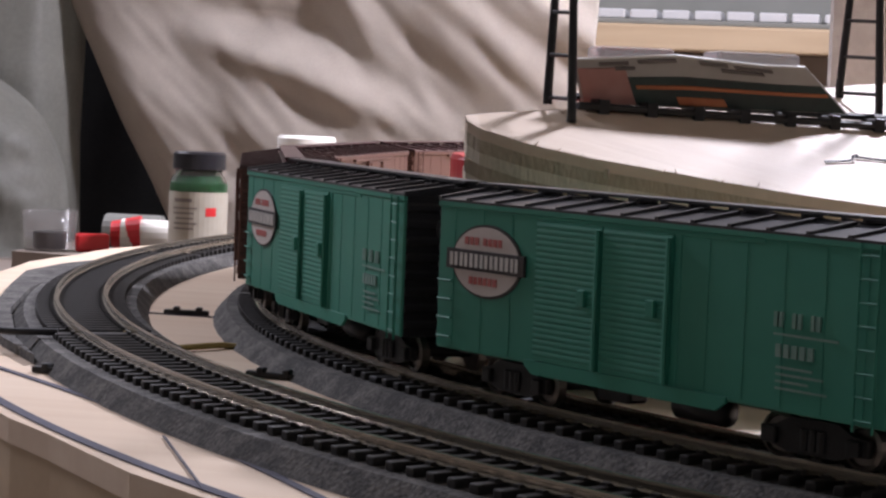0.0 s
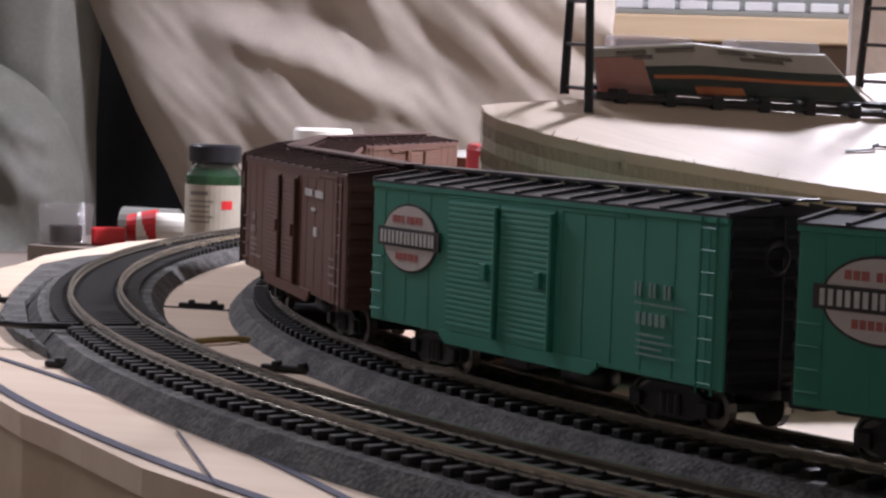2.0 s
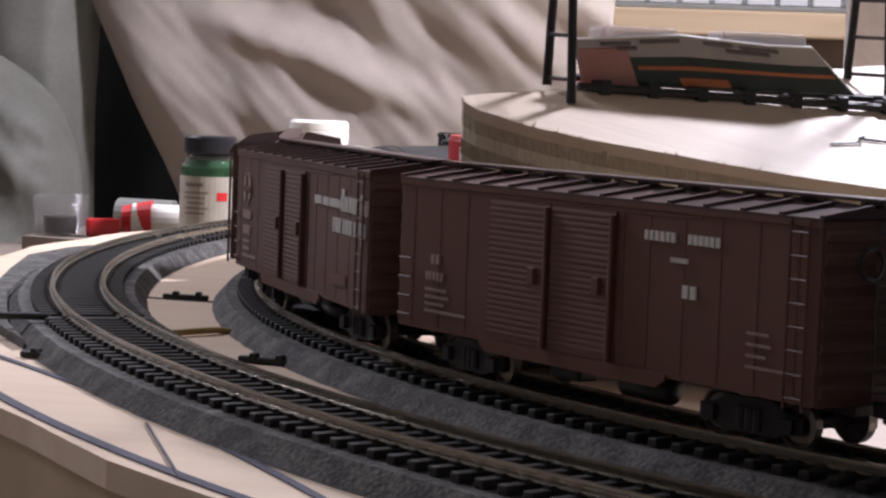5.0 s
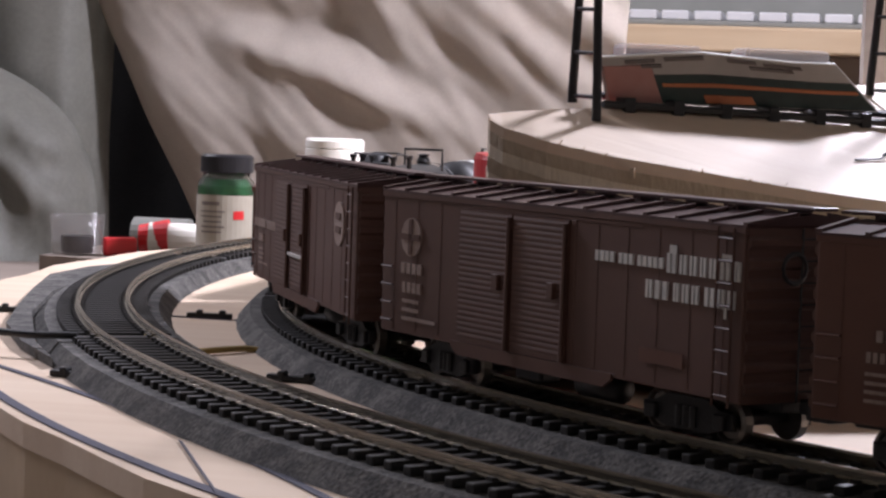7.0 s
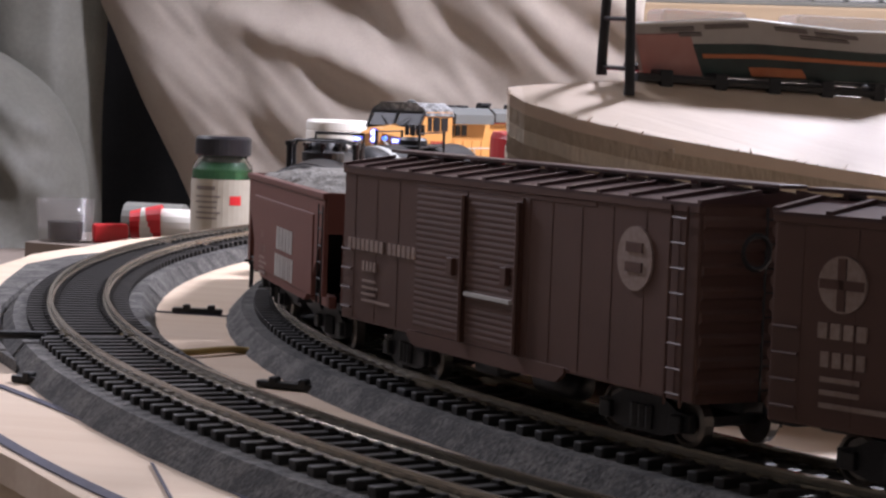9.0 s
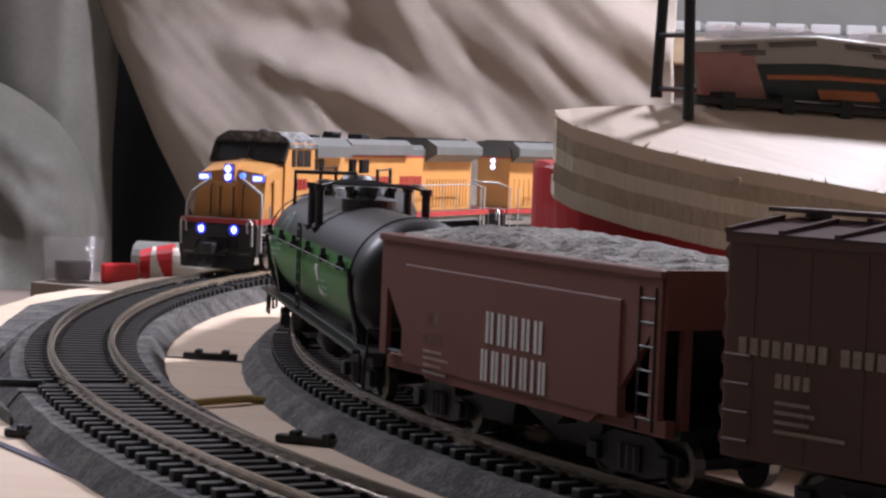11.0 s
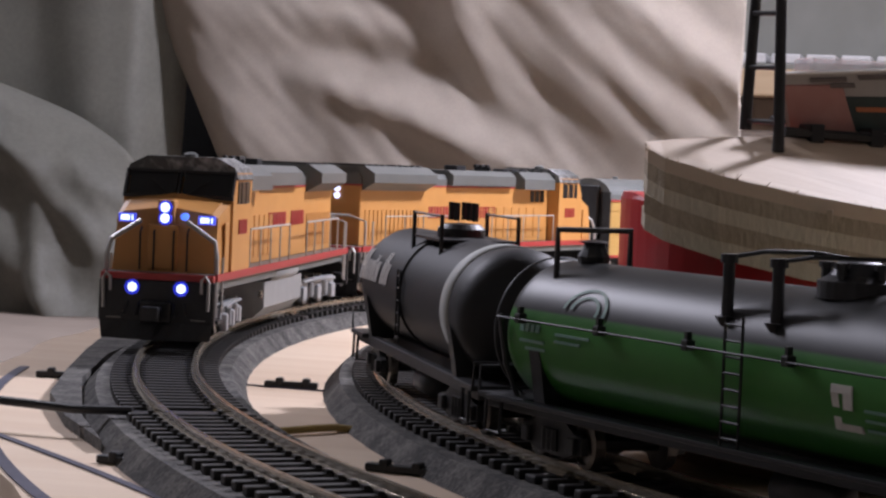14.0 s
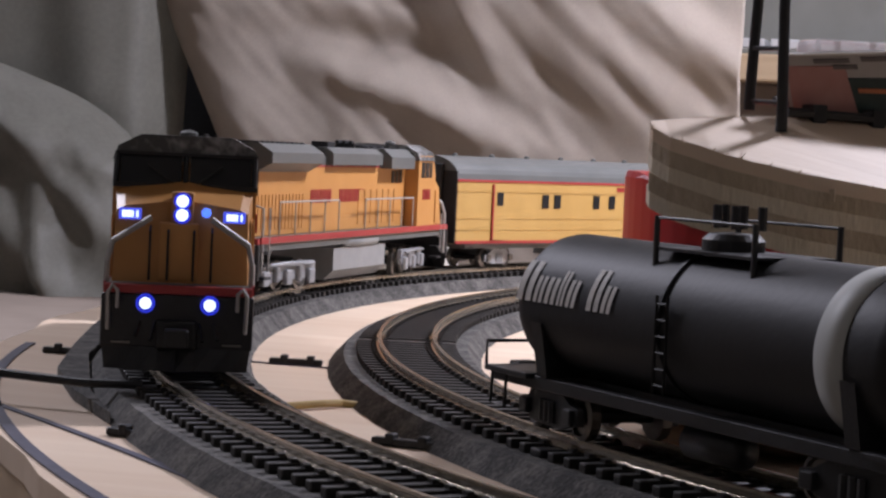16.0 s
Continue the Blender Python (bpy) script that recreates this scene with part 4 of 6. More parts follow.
def black_tank():
    L = 0.146
    car = thing("black_tank_car", "matte black tank car with a silver band and white script bars", "tank car", "freight train cars")
    R, zc = 0.0148, 0.0264
    T = L - 0.012
    part("tank", tank_shell(T, R, zc), TANK_BLACK, car, "matte black cylindrical tank", smooth=True)
    b = lathe(B(), [(R, -0.0038), (R + 0.0003, -0.0037), (R + 0.0003, 0.0037), (R, 0.0038)], 64, "x")
    part("silver_band", b, BAND, car, "dull silver painted band", smooth=True, m=pose(T / 2 - 0.0215, 0, zc))
    for x in (-0.006,):
        b = lathe(B(), [(R, -0.0006), (R + 0.0006, -0.0005), (R + 0.0006, 0.0005), (R, 0.0006)], 48, "x")
        part("tank_band", b, TANK_BLACK, car, m=pose(x, 0, zc))
    tank_underframe(car, L)
    b = lathe(B(), [(0, 0), (0.0060, 0), (0.0060, 0.0034), (0.0048, 0.0046), (0, 0.0050)], 28)
    part("dome", b, BLACK, car, m=pose(-0.004, 0, zc + R - 0.0015))
    dome_platform(car, -0.016, 0.016, zc + R - 0.0008, 0.0095)
    b = B()
    for q in range(5):
        tube(b, [(-0.010 + q * 0.003, 0.002 * (-1) ** q, zc + R + 0.004), (-0.010 + q * 0.003, 0.002 * (-1) ** q, zc + R + 0.0085)], 0.0009, 6)
    part("valve", b, BLACK, car)
    for s in (-1, 1):
        ladder(car, -0.004, s * (R + 0.0006), 0.014, zc + 0.006, 0.0036, TANK_BLACK, 6)
    b = B()
    x = -T / 2 + 0.0075
    widths = [(1.25, 1.0), (0.75, 0.66), (0.85, 0.66), (0.55, 0.85), (0.75, 0.66), None, (0.95, 1.0), (0.75, 0.66)]
    for w in widths:
        if w is None:
            x += 0.0036
            continue
        wd, hh = w[0] * 0.0046, w[1] * 0.0082
        z0 = 0.0272
        n = 4
        for f0, f1 in ((0.0, 0.40), (0.62, 1.0)):
            ring = []
            for i in range(n + 1):
                z = z0 + hh * i / n
                dy = math.sqrt(max(0, R * R - (z - zc) ** 2)) + 0.0003
                lean = 0.0008 * i / n
                ring.append((b.verts.new((x + f0 * wd + lean, -dy, z)), b.verts.new((x + f1 * wd + lean, -dy, z))))
            for p, q in zip(ring, ring[1:]):
                b.faces.new((p[0], p[1], q[1], q[0]))
        x += wd + 0.0010
    part("lettering", b, WHITE, car, "white script bars")
    bend = math.degrees(0.049 / INNER[1])
    freight_truck(car, 0.049, bend)
    freight_truck(car, -0.049, -bend)
    coupler(car, L / 2, 1)
    coupler(car, -L / 2, -1)
    return car


# ---- locomotives and coach ----
def six_wheel_truck(car, x, turn, mat=SILVER):
    tr = part("truck", box(B(), -0.018, 0.018, -0.0075, 0.0075, 0.0055, 0.0125, 0.001), BLACK, car, m=pose(x, 0, 0, 0, 0, turn))
    for s in (-1, 1):
        b = extrude_profile(B(), [(-0.0245, 0.0075), (-0.0225, 0.0052), (-0.0150, 0.0048), (-0.0125, 0.0035), (-0.0095, 0.0048), (0.0095, 0.0048), (0.0125, 0.0035), (0.0150, 0.0048), (0.0225, 0.0052), (0.0245, 0.0075), (0.0235, 0.0115), (-0.0235, 0.0115)],
                            s * 0.0125 - 0.0009, s * 0.0125 + 0.0009)
        part("side_frame", b, mat, tr, "silver-grey cast side frame")
        for q in (-0.019, 0.0, 0.019):
            part("journal_box", box(B(), q - 0.0024, q + 0.0024, s * 0.0140 - 0.0012, s * 0.0140 + 0.0012, 0.0028, 0.0085, 0.0006), mat, tr)
        for q in (-0.0095, 0.0095):
            b = B()
            tube(b, [(q, s * 0.0140, 0.0042), (q, s * 0.0140, 0.0098)], 0.0014, 8)
            part("spring", b, mat, tr)
        b = tube(B(), [(-0.021, s * 0.0146, 0.0105), (0.0, s * 0.0150, 0.0112), (0.021, s * 0.0146, 0.0105)], 0.0006, 6)
        part("brake_rod", b, mat, tr)
    for q in (-0.019, 0.0, 0.019):
        wheel_set(tr, q, 0.0060)


def raise_body(car, stops, wide):
    """Stretch the parts of a body to its true heights, given as pairs (drawn, true), and to its true width."""
    def lift(z):
        for (a0, b0), (a1, b1) in zip(stops, stops[1:]):
            if z <= a1 or a1 == stops[-1][0]:
                return b0 + (b1 - b0) * (z - a0) / (a1 - a0)
    for ob in car.children_recursive:
        at = ob.matrix_basis.translation.copy()
        if at.length > 1e-6:
            ob.matrix_basis = Matrix.Translation((at.x, at.y * wide, lift(at.z)))
        else:
            for v in ob.data.vertices:
                v.co.y, v.co.z = v.co.y * wide, lift(v.co.z)


def handrail(car, pts_low, top, mat=WIRE_RAIL):
    b = B()
    for p in pts_low:
        tube(b, [p, (p[0], p[1], top)], 0.00032, 5)
    tube(b, [(p[0], p[1], top) for p in pts_low], 0.00034, 5)
    part("handrail", b, mat, car)


def grille(bm, x0, x1, y, z0, z1, n, s):
    for i in range(n):
        x = x0 + (x1 - x0) * (i + 0.5) / n
        box(bm, x - 0.0005, x + 0.0005, s * y - 0.0003, s * y + 0.0003, z0, z1)


def locomotive(lead):
    car = thing("diesel_locomotive", "yellow and grey diesel locomotive model with lit blue-white headlights" if lead else "yellow and grey diesel locomotive model running long hood first", "locomotive", "diesel locomotives")
    WALK = 0.0205
    # deck, sill stripe, pilots
    part("frame_deck", box(B(), -0.119, 0.116, -0.0172, 0.0172, WALK - 0.0022, WALK, 0.0002), GREY, car)
    for s in (-1, 1):
        part("sill_stripe", box(B(), -0.119, 0.116, s * 0.0172 - 0.0002, s * 0.0172 + 0.0004, WALK - 0.0020, WALK + 0.0002), RED_STRIPE, car, "red sill stripe")
        part("sill_plate", box(B(), -0.116, 0.113, s * 0.0160 - 0.0004, s * 0.0160 + 0.0004, WALK - 0.0046, WALK - 0.0018), GREY, car, "grey side sill")
    for s in (-1, 1):
        x = 0.118 if s > 0 else -0.121
        part("pilot", box(B(), x - 0.0012, x + 0.0012, -0.0176, 0.0176, 0.0060, WALK - 0.0022, 0.0006), BLACK, car, "black pilot plate")
        part("pilot_stripe", box(B(), x - 0.0010, x + 0.0014, -0.0172, 0.0172, WALK - 0.0021, WALK - 0.0001, 0.0003), RED_STRIPE, car, "dark red stripe above the pilot")
        part("coupler_box", box(B(), min(x, x + s * 0.0026), max(x, x + s * 0.0026), -0.0048, 0.0048, 0.0058, 0.0126, 0.0008), BLACK, car, "black coupler pocket")
        for q in (-1, 1):
            part("pilot_recess", box(B(), min(x, x + s * 0.0018), max(x, x + s * 0.0018), q * 0.0128 - 0.0022, q * 0.0128 + 0.0022, 0.0070, 0.0074, 0.0001), STEEL, car, "worn step edge")
            b = tube(B(), [(x + s * 0.0020, q * 0.0158, 0.0100), (x + s * 0.0024, q * 0.0160, 0.0185), (x + s * 0.0024, q * 0.0150, 0.0202), (x + s * 0.0024, q * 0.0138, 0.0190), (x + s * 0.0020, q * 0.0138, 0.0150)], 0.0005, 6)
            part("step_grab", b, WIRE_RAIL, car)
        b = B()
        n = 8
        lo = [b.verts.new((x + s * (0.0010 + 0.0045 * (1 - abs(2 * i / n - 1))), -0.0165 + 0.033 * i / n, 0.0012)) for i in range(n + 1)]
        hi = [b.verts.new((x + s * 0.0008, -0.0172 + 0.0344 * i / n, 0.0070)) for i in range(n + 1)]
        bk = [b.verts.new((x - s * 0.0012, -0.0165 + 0.033 * i / n, 0.0012)) for i in range(n + 1)]
        for i in range(n):
            b.faces.new((lo[i], lo[i + 1], hi[i + 1], hi[i]))
            b.faces.new((bk[i], lo[i], lo[i + 1], bk[i + 1]) if i >= 0 else ())
        bmesh.ops.recalc_face_normals(b, faces=b.faces[:])
        part("plow", b, BLACK, car, "black snow plow")
        coupler(car, x, s, 0.0090)
        b = B()
        for q in (-1, 1):
            tube(b, [(x + s * 0.001, q * 0.0050, 0.0120), (x + s * 0.003, q * 0.0060, 0.0080)], 0.0005, 5)
            tube(b, [(x + s * 0.001, q * 0.0085, 0.0120), (x + s * 0.003, q * 0.0095, 0.0085)], 0.0005, 5)
        part("air_hose", b, BLACK, car)
    # nose with a sloping top and chamfered corners
    b = B()
    sec = [(-0.0165, WALK), (0.0165, WALK), (0.0165, 0.0385), (0.0145, 0.0395), (0.0, 0.0412), (-0.0145, 0.0395), (-0.0165, 0.0385)]
    front = [b.verts.new((0.1115 - (0.0030 if z > 0.03 else 0), y * (0.93 if z > 0.03 else 0.96), z - (0.0028 if z > 0.03 else 0))) for y, z in sec]
    back = [b.verts.new((0.0940, y, z + (0.0018 if z > 0.03 else 0))) for y, z in sec]
    n = len(sec)
    for i in range(n):
        b.faces.new((front[i], front[(i + 1) % n], back[(i + 1) % n], back[i]))
    b.faces.new(front)
    bmesh.ops.recalc_face_normals(b, faces=b.faces[:])
    part("nose", b, YELLOW, car, "yellow wide nose")
    b = box(B(), 0.1095, 0.1120, -0.0052, 0.0040, WALK + 0.0005, 0.0335, 0.0004)
    part("nose_door", b, YELLOW, car)
    for y in (-0.0072, -0.0030, 0.0030, 0.0072):
        part("nose_rail", tube(B(), [(0.1126, y, WALK + 0.0005), (0.1126, y, 0.0315), (0.1108, y, 0.0325)], 0.0003, 6), BLACK, car)
    for q in (-1, 1):
        part("wiper", tube(B(), [(0.0974, q * 0.0030, 0.0418), (0.0950, q * 0.0090, 0.0462)], 0.00025, 5), BLACK, car)
    # cab
    b = extrude_profile(B(), [(0.0700, WALK), (0.0960, WALK), (0.0960, 0.0405), (0.0915, 0.0490), (0.0700, 0.0490)], -0.0172, 0.0172)
    part("cab", b, YELLOW, car, "yellow cab")
    b = extrude_section(B(), [(-0.0178, 0.0470), (-0.0172, 0.0468), (0.0172, 0.0468), (0.0178, 0.0470), (0.0165, 0.0505), (0.0110, 0.0535), (-0.0110, 0.0535), (-0.0165, 0.0505)], 0.0690, 0.0925)
    part("cab_roof", b, CAB_ROOF, car, "dark grey cab roof")
    b = B()
    for y0, y1 in ((-0.0158, -0.0010), (0.0010, 0.0158)):
        v = [b.verts.new(c) for c in ((0.0966, y0, 0.0415), (0.0966, y1, 0.0415), (0.0926, y1, 0.0485), (0.0926, y0, 0.0485))]
        b.faces.new(v)
        u = [b.verts.new(c.co - Vector((0.0012, 0, 0.0004))) for c in v]
        for i in range(4):
            b.faces.new((v[i], u[i], u[(i + 1) % 4], v[(i + 1) % 4]))
    bmesh.ops.recalc_face_normals(b, faces=b.faces[:])
    part("windshield", b, GLASS_DARK, car, "dark windshield panes")
    b = B()
    for y0, y1, z0, z1 in ((-0.0172, 0.0172, 0.0404, 0.0416), (-0.0172, 0.0172, 0.0484, 0.0492)):
        box(b, 0.0918 if z0 > 0.045 else 0.0955, 0.0932 if z0 > 0.045 else 0.0970, y0, y1, z0, z1)
    for y in (-0.0166, 0.0, 0.0166):
        tube(b, [(0.0968, y, 0.0412), (0.0926, y, 0.0488)], 0.0007, 6)
    part("windshield_frame", b, BLACK, car)
    for s in (-1, 1):
        for x0, x1 in ((0.0740, 0.0795), (0.0805, 0.0860), (0.0872, 0.0905)):
            part("side_window", box(B(), x0, x1, s * 0.0172 - 0.0002, s * 0.0172 + 0.0004, 0.0395, 0.0462, 0.0002), GLASS_DARK, car)
        part("cab_door", box(B(), 0.0995, 0.1045, s * 0.0166 - 0.0002, s * 0.0166 + 0.0004, WALK + 0.001, 0.0345, 0.0002), YELLOW, car)
        b = lettering([[0.8, 0.7, 0.4, 0.4]], 0.0770 if s < 0 else 0.0770, 0.0310, 0.0040, 0, s * 0.0174, B())
        part("lettering", b, RED_STRIPE, car, "red number bars")
    # hood, grey top, radiator section
    part("hood", box(B(), -0.1120, 0.0700, -0.0112, 0.0112, WALK, 0.0440, 0.0004), YELLOW, car, "yellow long hood")
    part("hood_top", extrude_section(B(), [(-0.0113, 0.0440), (0.0113, 0.0440), (0.0113, 0.0470), (0.0095, 0.0492), (-0.0095, 0.0492), (-0.0113, 0.0470)], -0.1120, 0.0690), GREY, car, "grey hood top")
    part("red_pinstripe", box(B(), -0.1121, 0.0690, -0.01145, 0.01145, 0.0434, 0.0441), RED_STRIPE, car)
    part("equipment_box", extrude_section(B(), [(-0.0165, 0.0432), (0.0165, 0.0432), (0.0165, 0.0480), (0.0125, 0.0515), (-0.0125, 0.0515), (-0.0165, 0.0480)], 0.0330, 0.0660), GREY, car, "grey dynamic brake box")
    part("equipment_box", extrude_section(B(), [(-0.0140, 0.0445), (0.0140, 0.0445), (0.0140, 0.0490), (0.0110, 0.0512), (-0.0110, 0.0512), (-0.0140, 0.0490)], -0.0350, 0.0280), GREY, car)
    b = extrude_section(B(), [(-0.0112, 0.0415), (-0.0172, 0.0450), (-0.0172, 0.0488), (-0.0120, 0.0520), (0.0120, 0.0520), (0.0172, 0.0488), (0.0172, 0.0450), (0.0112, 0.0415)], -0.1110, -0.0560)
    part("radiator_wing", b, GREY, car, "grey flared radiator section")
    b = B()
    for i in range(10):
        box(b, -0.1080 + i * 0.0052, -0.1056 + i * 0.0052, -0.0105, 0.0105, 0.0519, 0.0526)
    part("radiator_grille", b, BLACK, car)
    for x in (0.040, 0.050, 0.060):
        b = lathe(B(), [(0, 0), (0.0040, 0), (0.0040, 0.0010), (0.0034, 0.0014), (0, 0.0010)], 18)
        part("roof_fan", b, BLACK, car, m=pose(x, 0, 0.0513))
    part("exhaust_stack", box(B(), -0.012, -0.003, -0.0035, 0.0035, 0.0510, 0.0535, 0.0004), BLACK, car)
    b = B()
    for q in (-0.003, 0.0, 0.003):
        tube(b, [(0.018, q, 0.0535), (0.024 + q, q, 0.0535)], 0.0008, 8)
    box(b, 0.0195, 0.0215, -0.004, 0.004, 0.0510, 0.0530)
    part("air_horn", b, BLACK, car)
    b = lathe(B(), [(0, 0), (0.0024, 0), (0.0024, 0.001), (0.0012, 0.0016), (0, 0.0018)], 14)
    part("antenna_dome", b, GREY, car, m=pose(0.082, 0.0, 0.0533))
    for s in (-1, 1):
        for i in range(14):
            x = -0.108 + i * 0.0036
            part("hood_door", box(B(), x, x + 0.0024, s * 0.0112 - 0.0003, s * 0.0112 + 0.0004, WALK + 0.0020, 0.0340), YELLOW, car)
        for i in range(7):
            x = 0.006 + i * 0.0080
            part("hood_door", box(B(), x, x + 0.0066, s * 0.0112 - 0.0003, s * 0.0112 + 0.0004, WALK + 0.0020, 0.0350), YELLOW, car)
        b = B()
        for i in range(3):
            x = 0.050 + i * 0.0055
            box(b, x, x + 0.0040, s * 0.0112 - 0.0003, s * 0.0112 + 0.0005, 0.0375, 0.0425)
        part("side_vent", b, BLACK, car)
        b = lettering([[1.1, 1.2, 0.35, 1.2, 1.2], [1.1, 1.1, 1.1, 0.35, 1.1, 0.35, 1.1]], -0.052, 0.0308, 0.0046, 0.0090, s * 0.0113, B())
        part("lettering", b, RED_STRIPE, car, "red letter bars")
        low = [(0.066 - i * 0.0165, s * 0.0165, WALK) for i in range(11)]
        handrail(car, low[:5], 0.0318)
        handrail(car, low[6:], 0.0318)
        b = tube(B(), [(0.1145, s * 0.0168, 0.0080), (0.1145, s * 0.0168, 0.0250), (0.1128, s * 0.0158, 0.0292), (0.1128, s * 0.0070, 0.0345)], 0.0007, 6)
        tube(b, [(0.1080, s * 0.0172, 0.0090), (0.1080, s * 0.0172, 0.0250)], 0.0004, 6)
        part("front_handrail", b, WIRE_RAIL, car)
        b = tube(B(), [(-0.1165, s * 0.0168, 0.0080), (-0.1165, s * 0.0168, 0.0300), (-0.1185, s * 0.0100, 0.0320), (-0.1185, 0, 0.0320)], 0.0005, 6)
        tube(b, [(-0.1110, s * 0.0172, 0.0090), (-0.1110, s * 0.0172, 0.0300)], 0.0004, 6)
        part("rear_handrail", b, WIRE_RAIL, car)
        for x in (0.1075, -0.1105):
            b = B()
            for i in range(3):
                box(b, x - 0.0035, x + 0.0035, s * 0.0150 - 0.0020, s * 0.0150 + 0.0020, 0.0060 + i * 0.0045, 0.0068 + i * 0.0045)
            part("step", b, BLACK, car)
    # lamps
    lit = LED if lead else GLASS_DARK
    for i, z in enumerate((0.0352, 0.0382)):
        b = lathe(B(), [(0, 0.0008), (0.0012, 0.0007), (0.0015, 0.0), (0.0015, -0.0016), (0, -0.0016)], 16, "x")
        part("headlight", b, lit, car, "lit blue-white headlight" if lead else "", m=pose(0.1122, 0, z))
    # emissive rings imitate the blue halo round each lit lamp, not lamps themselves
    if lead:
        for x, y, z, r in ((0.1119, 0, 0.0352, 0.0015), (0.1119, 0, 0.0382, 0.0015), (0.1196, -0.0074, 0.0162, 0.0017), (0.1196, 0.0074, 0.0162, 0.0017)):
            b = lathe(B(), [(r, 0.0004), (r + 0.0006, 0.0002), (r + 0.0006, -0.0010), (r, -0.0010)], 20, "x")
            part("light_bezel", b, LED_HALO, car, "glowing ring standing in for the blue halo round a light", m=pose(x, y, z))
    b = box(B(), 0.1060, 0.1112, -0.0026, 0.0026, 0.0332, 0.0402, 0.0006)
    part("headlight_housing", b, YELLOW, car)
    b = lathe(B(), [(0, 0.0006), (0.0011, 0.0004), (0.0012, -0.0012), (0, -0.0012)], 14, "x")
    part("nose_lamp", b, LED_DIM if lead else GLASS_DARK, car, "dim blue lamp" if lead else "", m=pose(0.1106, -0.0056 + 0.0112, 0.0358))
    for s in (-1, 1):
        y = s * 0.0122
        board = part("number_board", box(B(), 0.1075, 0.1098, y - 0.0026, y + 0.0026, 0.0338, 0.0362, 0.0002), LED_BOARD if lead else BLACK, car, "lit blue number board" if lead else "")
        if lead:
            b = B()
            for i, w in enumerate((0.0009, 0.0009, 0.0004, 0.0004)):
                yy = y - 0.0018 + i * 0.0011
                box(b, 0.1097, 0.1101, yy, yy + w, 0.0343, 0.0357)
            part("lettering", b, LED_DIGIT, board, "lit number bars")
        b = lathe(B(), [(0, 0.0012), (0.0013, 0.0010), (0.0017, 0.0), (0.0017, -0.0025), (0, -0.0025)], 18, "x")
        part("ditch_light", b, lit, car, "lit blue-white ditch light" if lead else "", m=pose(0.1186, s * 0.0074, 0.0162))
    for i, z in enumerate((0.0392, 0.0420)):
        b = lathe(B(), [(0, -0.0010), (0.0011, -0.0008), (0.0013, 0.0), (0.0013, 0.0010), (0, 0.0010)], 16, "x")
        part("rear_headlight", b, GLASS_DARK if lead else LED, car, "" if lead else "lit blue-white headlight", m=pose(-0.1124, 0, z))
    # fuel tank and trucks
    b = extrude_section(B(), [(-0.0150, 0.0145), (0.0150, 0.0145), (0.0150, 0.0060), (0.0110, 0.0022), (-0.0110, 0.0022), (-0.0150, 0.0060)], -0.0330, 0.0330)
    part("fuel_tank", b, TANK_GREY, car, "plain grey fuel tank")
    for s in (-1, 1):
        b = lathe(B(), [(0, -0.020), (0.0022, -0.0192), (0.0022, 0.0192), (0, 0.020)], 12, "x")
        part("air_reservoir", b, TANK_GREY, car, smooth=True, m=pose(0, s * 0.0145, 0.0165))
        b = lathe(B(), [(0, 0), (0.0013, 0), (0.0013, 0.0012), (0, 0.0014)], 10, "x")
        bmesh.ops.rotate(b, verts=b.verts[:], cent=(0, 0, 0), matrix=Matrix.Rotation(-s * math.pi / 2, 3, "Z"))
        part("filler_cap", b, RAIL, car, "brass filler cap", m=pose(0.0365, -s * 0.0150 * -1, 0.0105))
    raise_body(car, ((0.0, 0.0), (0.0205, 0.0217), (0.0352, 0.0384), (0.0412, 0.0452), (0.0540, 0.0582)), 1.04)
    bend = math.degrees(0.078 / OUTER[1])
    six_wheel_truck(car, 0.078, bend)
    six_wheel_truck(car, -0.078, -bend)
    return car


